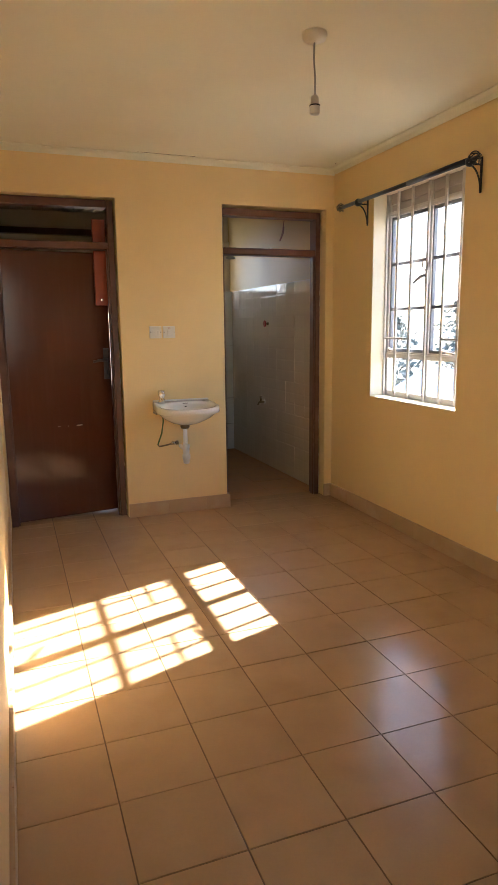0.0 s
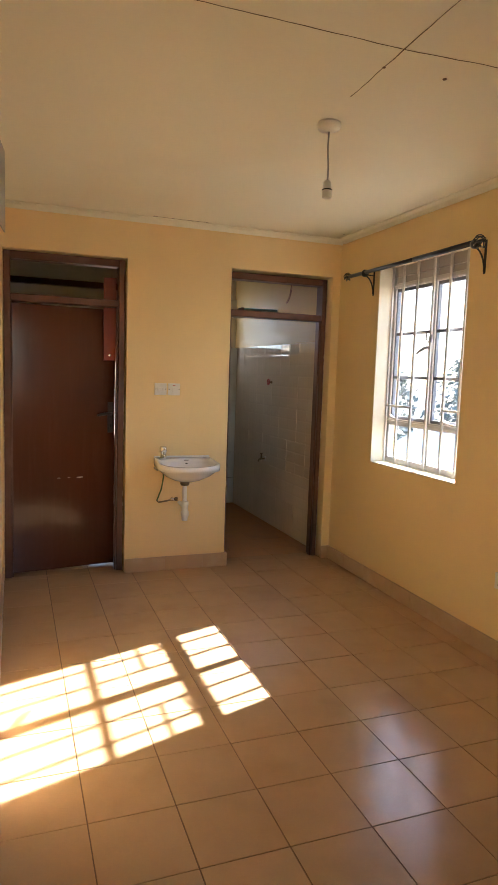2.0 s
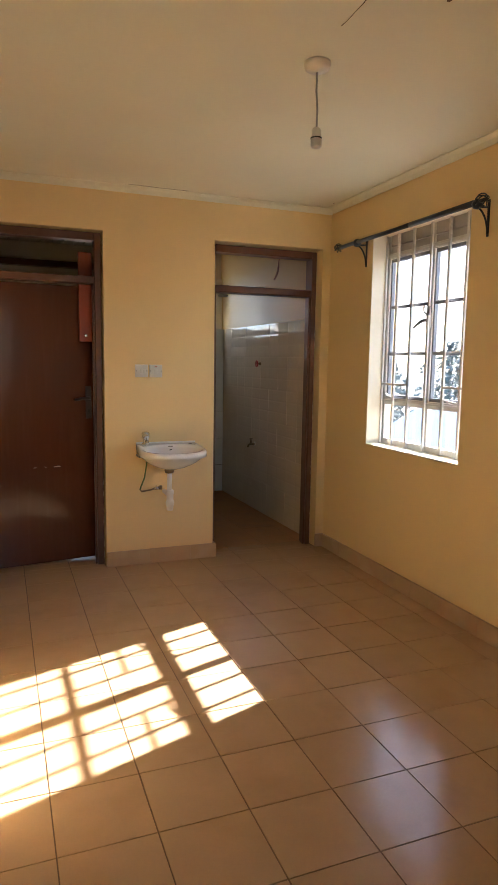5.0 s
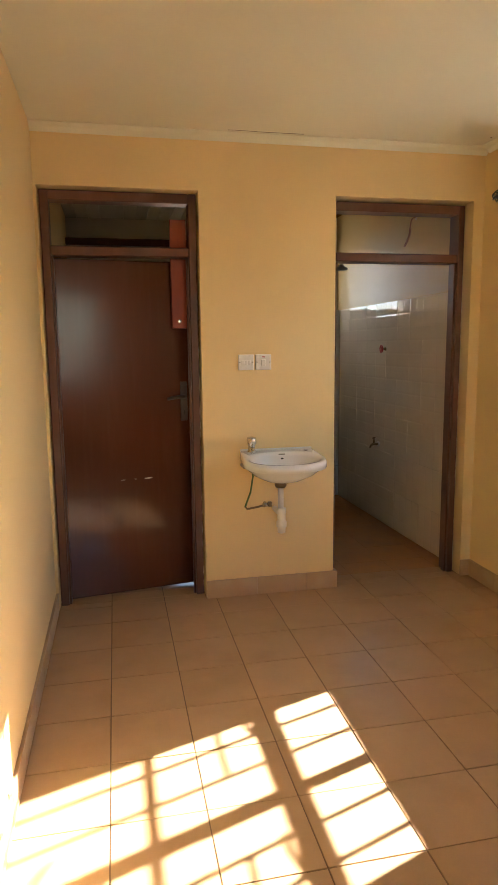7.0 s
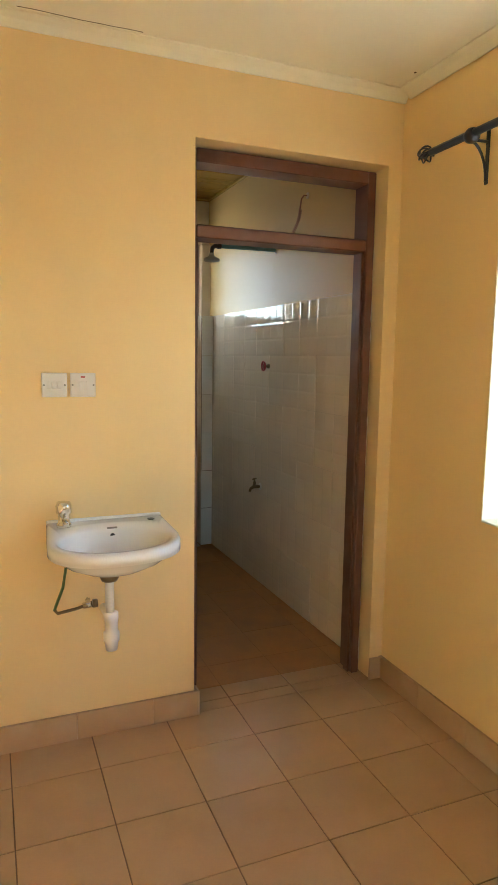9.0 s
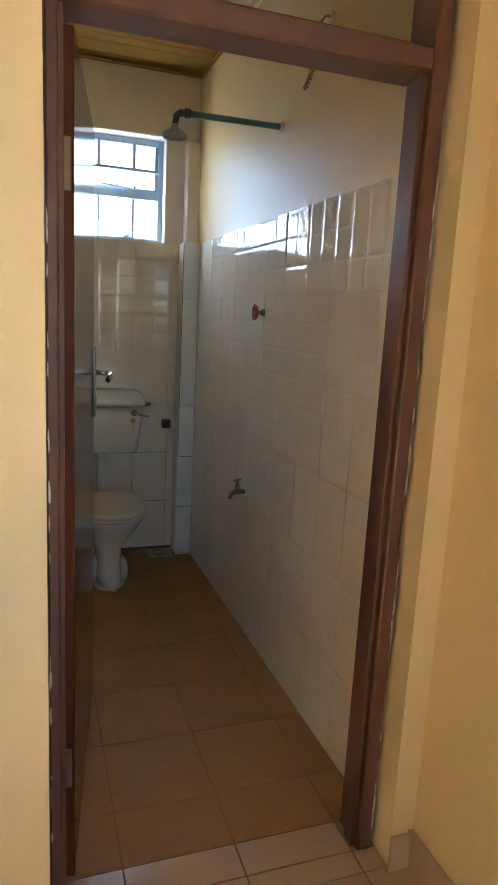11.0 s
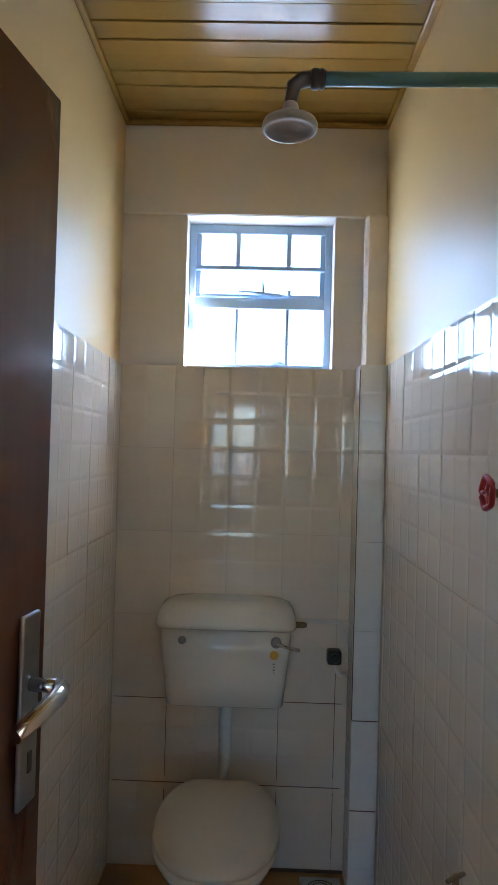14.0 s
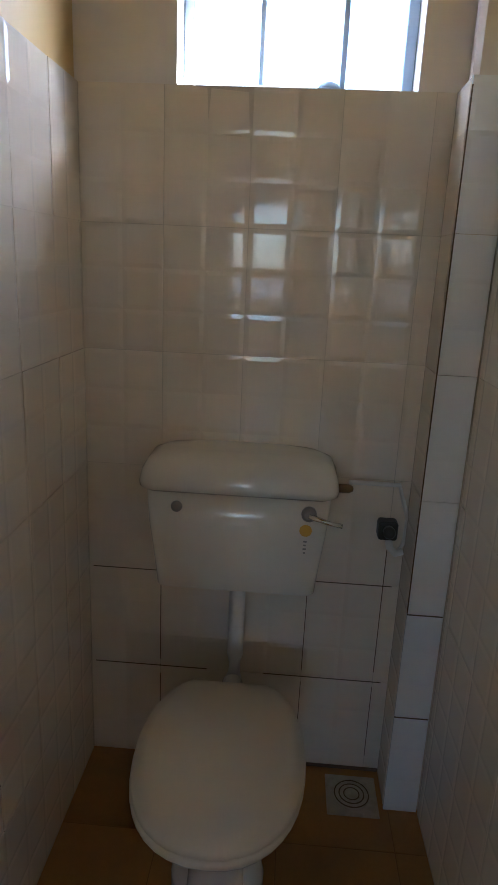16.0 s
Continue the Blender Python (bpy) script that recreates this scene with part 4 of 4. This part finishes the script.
stopcock = thing("stop_valve", (-0.32, BATH_FAR - 0.01, 0.76), "black plastic stop valve with a curled pipe", "valve")
part("body", box(-0.347, -0.297, BATH_FAR - 0.055, BATH_FAR - 0.010, 0.745, 0.795, 0.008, 2), BLACK_PLASTIC, stopcock)
part("hose_tail", tube(bmesh.new(), [(-0.318, BATH_FAR - 0.035, 0.748), (-0.312, BATH_FAR - 0.04, 0.722), (-0.296, BATH_FAR - 0.04, 0.706), (-0.278, BATH_FAR - 0.036, 0.712)], 0.0095, 10), WHITE_PLASTIC, stopcock, "short white hose tail")
part("knob", lathe(bmesh.new(), [(0.014, 0), (0.016, -0.02), (0.010, -0.026)], (-0.322, BATH_FAR - 0.055, 0.775), "y", 12), BLACK_PLASTIC, stopcock)
part("pipe", tube(bmesh.new(), [(-0.322, BATH_FAR - 0.03, 0.748), (-0.312, BATH_FAR - 0.03, 0.715), (-0.29, BATH_FAR - 0.03, 0.705), (-0.275, BATH_FAR - 0.025, 0.73), (-0.272, BATH_FAR - 0.02, 0.80), (-0.30, BATH_FAR - 0.018, 0.885), (-0.43, BATH_FAR - 0.04, 0.893)], 0.006, 8), WHITE_PLASTIC, stopcock)

drain = thing("floor_drain", (-0.355, 2.12, 0), "square dirty white floor drain grating", "floor drain")
part("frame", box(-0.425, -0.285, 2.05, 2.19, 0.0, 0.006, 0.002), DIRTY_PLASTIC, drain)
part("grating", lathe(bmesh.new(), [(0.05, 0.006), (0.05, 0.009), (0.02, 0.0095)], (-0.355, 2.12, 0), "z", 20), DIRTY_PLASTIC, drain)
for r in (0.021, 0.034, 0.047):
    ring = [(-0.355 + r * math.cos(k * math.tau / 24), 2.12 + r * math.sin(k * math.tau / 24), 0.0094) for k in range(24)]
    part("slot", tube(bmesh.new(), ring, 0.0017, 6, closed=True), DARK_GAP, drain)

# ---- taps and shower on the right wall ----
TW = BATH_R - 0.012
bib = thing("bib_tap", (TW, 1.15, 0.66), "old brass bib tap on the tiled wall", "tap")
part("body", tube(bmesh.new(), [(TW, 1.15, 0.645), (TW - 0.03, 1.15, 0.645), (TW - 0.052, 1.15, 0.646), (TW - 0.070, 1.15, 0.636), (TW - 0.078, 1.15, 0.615)], [0.011, 0.010, 0.012, 0.009, 0.009], 12), BRASS, bib)
part("flange", lathe(bmesh.new(), [(0.024, 0), (0.022, -0.008), (0.012, -0.01)], (TW, 1.15, 0.645), "x", 14), WHITE_PLASTIC, bib)
part("stem", lathe(bmesh.new(), [(0.010, 0.0), (0.010, 0.025), (0.006, 0.03), (0.006, 0.045)], (TW - 0.045, 1.15, 0.652), "z", 12), BRASS, bib)
part("tee_handle", tube(bmesh.new(), [(TW - 0.065, 1.137, 0.697), (TW - 0.045, 1.15, 0.699), (TW - 0.025, 1.163, 0.697)], [0.004, 0.006, 0.004], 8), BRASS, bib)
stopv = thing("shower_valve", (TW, 1.05, 1.425), "red wheel shower stop valve on the tiled wall", "valve")
part("stem", lathe(bmesh.new(), [(0.016, 0), (0.012, -0.012), (0.008, -0.016), (0.008, -0.04)], (TW, 1.05, 1.425), "x", 12), BRASS, stopv)
ring = [(TW - 0.038, 1.05 + 0.027 * math.cos(k * math.tau / 20) * (1 + 0.08 * math.cos(5 * k * math.tau / 20)), 1.425 + 0.027 * math.sin(k * math.tau / 20) * (1 + 0.08 * math.cos(5 * k * math.tau / 20))) for k in range(20)]
wheel = part("wheel", tube(bmesh.new(), ring, 0.0055, 8, closed=True), RED_PAINT, stopv, "red painted hand wheel")
for k in range(3):
    a = k * math.tau / 3
    part("spoke", tube(bmesh.new(), [(TW - 0.038, 1.05, 1.425), (TW - 0.038, 1.05 + 0.026 * math.cos(a), 1.425 + 0.026 * math.sin(a))], 0.004, 6), RED_PAINT, wheel)

SY, SZ = 1.0, 2.118
shower = thing("shower", (BATH_R, SY, SZ), "green-blue shower pipe with a small clear shower head", "shower")
part("pipe", tube(bmesh.new(), [(BATH_R, SY, SZ), (-0.52, SY, SZ - 0.004)], 0.0115, 14), GREEN_PIPE, shower, "green-blue plastic shower pipe")
part("collar", lathe(bmesh.new(), [(0.014, 0), (0.017, 0.004), (0.017, 0.012), (0.014, 0.014), (0.017, 0.018), (0.014, 0.024)], (-0.530, SY, SZ - 0.004), "x", 16), DARK_PIPE, shower)
part("elbow", tube(bmesh.new(), [(-0.525, SY, SZ - 0.004), (-0.545, SY, SZ - 0.006), (-0.558, SY, SZ - 0.016), (-0.563, SY, SZ - 0.046)], [0.0125, 0.013, 0.0125, 0.0105], 14), DARK_PIPE, shower)
part("rose", lathe(bmesh.new(), [(0.009, 0.0), (0.013, -0.004), (0.015, -0.014), (0.022, -0.022), (0.036, -0.029), (0.0445, -0.034), (0.0465, -0.038), (0.0465, -0.047), (0.041, -0.049), (0.037, -0.043), (0.02, -0.041), (0.004, -0.041)], (-0.563, SY, SZ - 0.044), "z", 28), ROSE_PLASTIC, shower, "dusty clear plastic shower rose")
part("wall_flange", lathe(bmesh.new(), [(0.022, 0), (0.020, -0.006), (0.012, -0.008)], (BATH_R, SY, SZ), "x", 14), CHIP, shower)

wires = thing("hanging_wires", (BATH_R - 0.02, 0.75, 2.15), "loose coiled copper-red wires hanging from the wall", "wires")
part("wire", tube(bmesh.new(), [(BATH_R, 0.60, 2.345), (BATH_R - 0.02, 0.605, 2.345), (BATH_R - 0.03, 0.615, 2.33), (BATH_R - 0.032, 0.625, 2.29), (BATH_R - 0.03, 0.64, 2.25)], 0.004, 8), WIRE_COPPER, wires)
for k in range(2):
    pts = []
    for i in range(61):
        f = i / 60
        a = f * 40 + k * 3.1
        pts.append((BATH_R - 0.028 - 0.007 * math.cos(a), 0.632 + 0.09 * f * f + 0.008 * math.sin(a), 2.275 - 0.11 * f))
    part("wire", tube(bmesh.new(), pts, 0.0026, 6), WIRE_COPPER, wires)
part("wall_box", lathe(bmesh.new(), [(0.018, 0), (0.016, -0.004), (0.006, -0.005)], (BATH_R, 0.60, 2.345), "x", 14), CHIP, wires, "broken plaster round the wire hole")

# ---- chased pipe lines in the plaster ----
setting("plaster_seam", tube(bmesh.new(), [(BATH_R + 0.005, 1.04, DADO + 0.01), (BATH_R + 0.004, 1.037, 1.95), (BATH_R + 0.005, 1.03, 2.11)], 0.0068, 12), SIDE_GLOSS, "raised painted-over plaster seam below the shower", "plaster seam")

# ---- back room seen above the first door ----
setting("ceiling_back_room", box(LEFT, BATH_L - 0.12, FAR_IN, BATH_FAR, 2.60, 2.62), BOARD_GREY, "grey board ceiling of the next room", "ceiling")
slats = bmesh.new()
for k in range(14):
    cuboid(slats, LEFT + 0.1 * k + 0.004, LEFT + 0.1 * (k + 1) - 0.004, FAR_IN, BATH_FAR, 2.585, 2.60, 0.002)
setting("ceiling_slats", slats, BOARD_GREY, "grey tongue-and-groove boards with dark joints", "ceiling")
shelf = thing("wall_rail", (-2.0, 1.9, 2.2), "dark wooden rail across the next room", "rail")
part("beam", box(LEFT, BATH_L - 0.12, 2.10, 2.19, 2.34, 2.40, 0.004), BROWN_WOOD, shelf)
window_3 = thing("window_3", (-1.55, 2.30, 0.75), "plain steel window of the next room", "window", kind="structure")
part("window_frame", wall_mesh("y", KWIN[0], KWIN[1], KWIN[2], KWIN[3], 2.30, 2.335, [(a, b, c, d) for a, b in ((KWIN[0] + 0.03, -1.565), (-1.535, KWIN[1] - 0.03)) for c, d in ((KWIN[2] + 0.03, 0.98), (1.01, 1.26), (1.29, KWIN[3] - 0.03))]), WIN_PAINT, window_3)

# ---- window behind the start, mirrored in the washroom tiles ----
window_4 = thing("window_4", (-1.175, BACK - 0.11, RWIN[2]), "white steel casement window in the end wall", "window", kind="structure")
REAR = (RWIN[0] + RWIN[1]) / 2
part("window_frame", wall_mesh("y", RWIN[0], RWIN[1], RWIN[2], RWIN[3], BACK - 0.13, BACK - 0.095,
     [(a, b, c, d) for a, b in ((RWIN[0] + 0.03, REAR - 0.022), (REAR + 0.022, RWIN[1] - 0.03)) for c, d in ((RWIN[2] + 0.04, 1.22), (1.265, RWIN[3] - 0.035))]), WIN_PAINT, window_4)
for a, b in ((RWIN[0] + 0.03, REAR - 0.022), (REAR + 0.022, RWIN[1] - 0.03)):
    for c, d in ((RWIN[2] + 0.04, 1.22), (1.265, RWIN[3] - 0.035)):
        g = part("pane", box(a, b, BACK - 0.116, BACK - 0.112, c, d), GLASS, window_4)
        g.visible_shadow = False

# ---- outside ----
ground = single("ground", box(-400, 400, -400, 400, -3.4, -3.2), EARTH, "dry brown open ground around the building", "ground", kind="structure")
setting("plinth", box(LEFT - 0.2, OUT, BACK - 0.2, BATH_FAR + 0.2, -3.25, -0.12), HOUSE_WALL, "plain storey below the rooms", "building")


def tree(place, height, seed):
    random.seed(seed)
    x, y, z = place
    t = thing("tree", place, "leafy tree beyond the window, its green greyed for haze", "tree", group="trees outside")
    pts = [(x + random.uniform(-0.1, 0.1) * i, y + random.uniform(-0.1, 0.1) * i, z + height * 0.55 * i / 5) for i in range(6)]
    bm = tube(bmesh.new(), pts, [0.16, 0.14, 0.12, 0.10, 0.08, 0.05], 8)
    for k in range(7):
        a = k * 2.4
        base = Vector(pts[2 + k % 4])
        tip = base + Vector((math.cos(a), math.sin(a), 0.8)) * height * 0.22
        tube(bm, [base, (base + tip) / 2 + Vector((0, 0, 0.1)), tip], [0.06, 0.04, 0.015], 6)
    part("trunk", bm, BARK, t)
    verts, faces = [], []
    for k in range(900):
        a, r = random.uniform(0, math.tau), random.random() ** 0.5
        h = random.uniform(0.3, 1.0)
        w = height * 0.33 * math.sin(math.pi * (0.15 + 0.8 * (h - 0.3) / 0.7)) * (0.75 + 0.35 * math.sin(3 * a + seed))
        c = Vector((x + math.cos(a) * r * w, y + math.sin(a) * r * w, z + height * h))
        u = Vector((random.uniform(-1, 1), random.uniform(-1, 1), random.uniform(-1, 1))).normalized() * random.uniform(0.12, 0.26)
        v = u.orthogonal().normalized() * random.uniform(0.07, 0.16)
        n = len(verts)
        verts += [c - u, c + v, c + u, c - v]
        faces.append((n, n + 1, n + 2, n + 3))
    mesh = bpy.data.meshes.new("crown")
    mesh.from_pydata(verts, [], faces)
    mesh.materials.append(HAZED_LEAF)
    crown = new("crown", mesh)
    crown.parent = t
    crown.matrix_parent_inverse = Matrix.Translation(place).inverted()


for i, (px, py, h) in enumerate(((19, 21, 5.4), (15, 22, 5.0), (22, 26, 6.0), (19, 30, 5.8), (26, 24, 6.2), (29, 20, 5.8), (15, 30, 5.6), (12, 19, 4.6))):
    tree((px, py, -3.2), h, 11 + i)


def house(x0, x1, y0, y1, base, height, seed):
    h = thing("house", ((x0 + x1) / 2, (y0 + y1) / 2, base), "low plastered house with an iron sheet roof", "house", group="houses outside")
    part("wall", box(x0, x1, y0, y1, base, base + height), HOUSE_WALL, h)
    ridge = (x0 + x1) / 2
    bm = loft(bmesh.new(), [[(x0 - 0.4, y, base + height - 0.05), (ridge, y, base + height + 1.1), (x1 + 0.4, y, base + height - 0.05), (x1 + 0.4, y, base + height + 0.0), (ridge, y, base + height + 1.18), (x0 - 0.4, y, base + height + 0.0)] for y in (y0 - 0.4, y1 + 0.4)], smooth=False)
    part("roof", bm, HOUSE_ROOF, h)
    n = max(2, int((y1 - y0) / 2.5))
    for k in range(n):
        yc = y0 + (k + 0.5) * (y1 - y0) / n
        part("window", box(x0 - 0.03, x0 + 0.02, yc - 0.5, yc + 0.5, base + 0.9, base + 2.0, 0.02), DARK_WINDOW, h)


house(9, 13, 8.5, 13.5, -3.2, 2.0, 1)
house(16, 21, 12, 18, -3.2, 2.2, 2)


# ---- skirting tiles ----
def tile_block(w, h, d, use="plain", cache={}):
    """A bevelled slab lying in the xy plane, top at z = 0; the meshes are shared."""
    key = (use, round(w, 3), round(h, 3), d)
    if key not in cache:
        bm = box(0, w, 0, h, -d, 0)
        top = [e for e in bm.edges if all(v.co.z > -0.0001 for v in e.verts)]
        bmesh.ops.bevel(bm, geom=top, offset=0.0016, segments=2, affect="EDGES", profile=0.5)
        bmesh.ops.recalc_face_normals(bm, faces=bm.faces)
        mesh = bpy.data.meshes.new("tile")
        bm.to_mesh(mesh)
        bm.free()
        cache[key] = mesh
    return cache[key]


def piece(name, mesh, mat, parent, m):
    if not mesh.materials:
        mesh.materials.append(mat)
    ob = new(name, mesh)
    ob.parent = parent
    ob.matrix_parent_inverse = parent.matrix_basis.inverted()
    ob.matrix_basis = m
    return ob


SK = 0.104
random.seed(5)
sk_far = setting("skirting_far", box(-1.808, -1.032, FAR - 0.012, FAR, 0, SK - 0.002, 0.001), SKIRT, "beige tile skirting below the yellow wall", "skirting")
x = -1.813
while x < -1.023:
    w = min(0.30, -1.020 - x)
    piece("skirting_tile", tile_block(w - 0.0012, SK + random.uniform(-0.003, 0.003), 0.008, "skirting"), SKIRT, sk_far, pose(x, FAR - 0.020 + random.uniform(-0.001, 0.001), 0.0, 90, 0, 0))
    x += 0.30
piece("skirting_tile", tile_block(0.055, SK, 0.008, "skirting"), SKIRT, sk_far, pose(-1.020, FAR - 0.020, 0.0, 90, 0, 90))
sk_r = setting("skirting_window", box(RIGHT - 0.010, RIGHT, BACK, FAR, 0, SK - 0.002, 0.001), SKIRT, "beige tile skirting below the window wall", "skirting")
y = FAR
k = 0
while y > BACK:
    piece("skirting_tile", tile_block(0.2988, SK + random.uniform(-0.003, 0.003), 0.007, "skirting"), SKIRT, sk_r, pose(RIGHT - 0.017 + random.uniform(-0.001, 0.001), y, 0.0, 90, 0, -90))
    y -= 0.30
sk_l = setting("skirting_left", box(LEFT, LEFT + 0.008, BACK, FAR, 0, SK - 0.002, 0.001), SKIRT, "beige tile skirting below the left wall", "skirting")
y = BACK
while y < FAR - 0.05:
    w = min(0.297, FAR - y)
    piece("skirting_tile", tile_block(w, SK, 0.006, "skirting"), SKIRT, sk_l, pose(LEFT + 0.014, y, 0.0, 90, 0, 90))
    y += 0.30
piece("skirting_tile", tile_block(0.066, SK, 0.007, "skirting"), SKIRT, sk_r, pose(-0.20, FAR - 0.018, 0.0, 90, 0, 0))

# ---- floor tiles ----
GX, GY, PITCH, GAP = -1.759, -3.147, 0.30, 0.0036


def tile_area(x0, x1, y0, y1, name="floor_tile", mat=FLOOR_TILE, gap=GAP):
    i0, i1 = math.floor((x0 - GX) / PITCH), math.ceil((x1 - GX) / PITCH)
    j0, j1 = math.floor((y0 - GY) / PITCH), math.ceil((y1 - GY) / PITCH)
    for i in range(i0, i1):
        for j in range(j0, j1):
            xa, xb = max(x0, GX + i * PITCH + gap / 2), min(x1, GX + (i + 1) * PITCH - gap / 2)
            ya, yb = max(y0, GY + j * PITCH + gap / 2), min(y1, GY + (j + 1) * PITCH - gap / 2)
            if xb - xa > 0.012 and yb - ya > 0.012:
                piece(name, tile_block(xb - xa, yb - ya, 0.008, name), mat, floor,
                      pose(xa, ya, random.uniform(-0.0006, 0.0006), random.uniform(-0.12, 0.12), random.uniform(-0.12, 0.12), 0))


tile_area(LEFT, RIGHT, BACK, FAR)
tile_area(D2[0], D2[1], FAR + 0.002, FAR_IN - 0.002)
tile_area(D1[0], D1[1], FAR + 0.002, FAR_IN - 0.002)
setting("washroom_screed", box(BATH_L, BATH_R, FAR_IN, BATH_FAR, -0.0034, -0.0012), SCREED, "brown dirt-filled joints of the washroom floor", "floor")
tile_area(BATH_L, BATH_R, FAR_IN, BATH_FAR, "washroom_tile", FLOOR_BATH, 0.0018)
tile_area(LEFT, BATH_L - 0.12, FAR_IN, BATH_FAR)


# ---- wall tiles: each face is moulded into pads ----
def wall_tile(w, h, cache={}):
    key = (round(w, 3), round(h, 3))
    if key in cache:
        return cache[key]
    verts, faces = [], []

    def quad(a, b, c, d):
        n = len(verts)
        verts.extend((a, b, c, d))
        faces.append((n, n + 1, n + 2, n + 3))

    d, lip = 0.009, 0.0009
    base = -lip
    for a, b in (((0, 0), (w, 0)), ((w, 0), (w, h)), ((w, h), (0, h)), ((0, h), (0, 0))):
        quad((*a, -d), (*b, -d), (*b, base), (*a, base))
    cols, rows = max(1, round(w / 0.1)), max(1, round(h / 0.1))
    for i in range(cols):
        for j in range(rows):
            xa, xb, ya, yb = w * i / cols, w * (i + 1) / cols, h * j / rows, h * (j + 1) / rows
            s = min(0.011, (xb - xa) * 0.2)
            o = [(xa, ya, base), (xb, ya, base), (xb, yb, base), (xa, yb, base)]
            t = [(xa + s, ya + s, 0), (xb - s, ya + s, 0), (xb - s, yb - s, 0), (xa + s, yb - s, 0)]
            quad(*t)
            for k in range(4):
                quad(o[k], o[(k + 1) % 4], t[(k + 1) % 4], t[k])
    mesh = bpy.data.meshes.new("wall_tile")
    mesh.from_pydata(verts, [], faces)
    bm = bmesh.new()
    bm.from_mesh(mesh)
    bmesh.ops.remove_doubles(bm, verts=bm.verts, dist=0.0001)
    bmesh.ops.recalc_face_normals(bm, faces=bm.faces)
    bm.to_mesh(mesh)
    bm.free()
    cache[key] = mesh
    return mesh


ROW, JOINT = DADO / 6, 0.0015
random.seed(9)


def tiled(owner, u0, u1, start, place):
    """Fills a strip with tile columns 0.2 m wide, counted from start; place(u, z) gives the pose of a tile's lower corner."""
    k = math.floor((u0 - start) / 0.2)
    while start + k * 0.2 < u1:
        a, b = max(u0, start + k * 0.2 + JOINT / 2), min(u1, start + (k + 1) * 0.2 - JOINT / 2)
        k += 1
        if b - a < 0.012:
            continue
        for r in range(6):
            piece("wall_tile", wall_tile(b - a, ROW - JOINT), WALL_TILE, owner, place(a, b, r * ROW + JOINT / 2) @ pose(0, 0, 0, random.uniform(-0.35, 0.35), random.uniform(-0.35, 0.35), 0))


def backing(name, dims):
    return setting(name, box(*dims, 0, DADO, 0.001), TILE_GROUT, "white glazed relief tiles on the lower wall", "wall tiles")


bk_r = setting("tiles_right", skewed(box(BATH_R - 0.0088, BATH_R, FAR_IN, BATH_FAR, 0, DADO, 0.001)), TILE_GROUT, "white glazed relief tiles on the lower wall", "wall tiles")
tiled(bk_r, FAR_IN, 2.08, 0.045, lambda a, b, z: pose(BATH_R - 0.012 - SKEW * (b - 0.9), b, z, 90, 0, -90 + math.degrees(SKEW)))
bk_f = backing("tiles_far", (BATH_L, BATH_R, BATH_FAR - 0.0092, BATH_FAR))
tiled(bk_f, BATH_L + 0.012, -0.268, -0.913, lambda a, b, z: pose(a, BATH_FAR - 0.012, z, 90, 0, 0))
bk_l = backing("tiles_left", (BATH_L, BATH_L + 0.0092, FAR_IN, BATH_FAR))
tiled(bk_l, FAR_IN, BATH_FAR - 0.012, 0.045, lambda a, b, z: pose(BATH_L + 0.012, a, z, 90, 0, 90))
bk_d = setting("tiles_duct", box(-0.264, BATH_R - 0.004, 2.094, BATH_FAR - 0.004, 0, DADO, 0.001), TILE_GROUT, "white tiled corner pipe duct", "wall tiles")
# The duct's front takes the room-lit tile colour, its side the plain one.
for r in range(6):
    z = r * ROW + JOINT / 2
    piece("wall_tile", wall_tile(0.088, ROW - JOINT), LIT_DUCT_TILE, bk_d, pose(-0.272, 2.084, z, 90, 0, 0))
    piece("wall_tile", wall_tile(0.118, ROW - JOINT), WALL_TILE, bk_d, pose(-0.272, BATH_FAR - 0.014, z, 90, 0, -90))


# ---- open dark joints where grout has fallen out ----
def open_joint(x0, x1, z0, z1):
    part("open_joint", box(x0, x1, BATH_FAR - 0.0128, BATH_FAR - 0.005, z0, z1), DARK_GAP, bk_f, "dark open tile joint")


for xa, xb, row in ((-1.10, -0.87, 2), (-0.55, -0.29, 2), (-1.10, -0.78, 1), (-0.62, -0.29, 1)):
    open_joint(xa, xb, row * ROW - 0.0011, row * ROW + 0.0011)
for xx, za, zb in ((-0.913, 0.03, 0.27), (-0.913, 0.32, 0.57), (-0.513, 0.32, 0.58), (-0.513, 0.12, 0.28), (-0.313, 0.05, 0.28), (-0.313, 0.33, 0.70)):
    open_joint(xx - 0.0010, xx + 0.0010, za, zb)
part("dirt_line", box(-0.60, -0.27, BATH_FAR - 0.020, BATH_FAR - 0.011, 0.0, 0.012, 0.004), DARK_GAP, bk_f, "dark mould line at the foot of the tiles")
part("open_joint", box(-0.2738, -0.2712, 2.0822, 2.0852, 0.60, 1.77), DARK_GAP, bk_d, "dark open corner joint")
for row in (1, 2):
    part("open_joint", box(-0.272, -0.186, 2.0826, 2.088, row * ROW - 0.0012, row * ROW + 0.0012), DARK_GAP, bk_d, "dark open tile joint")
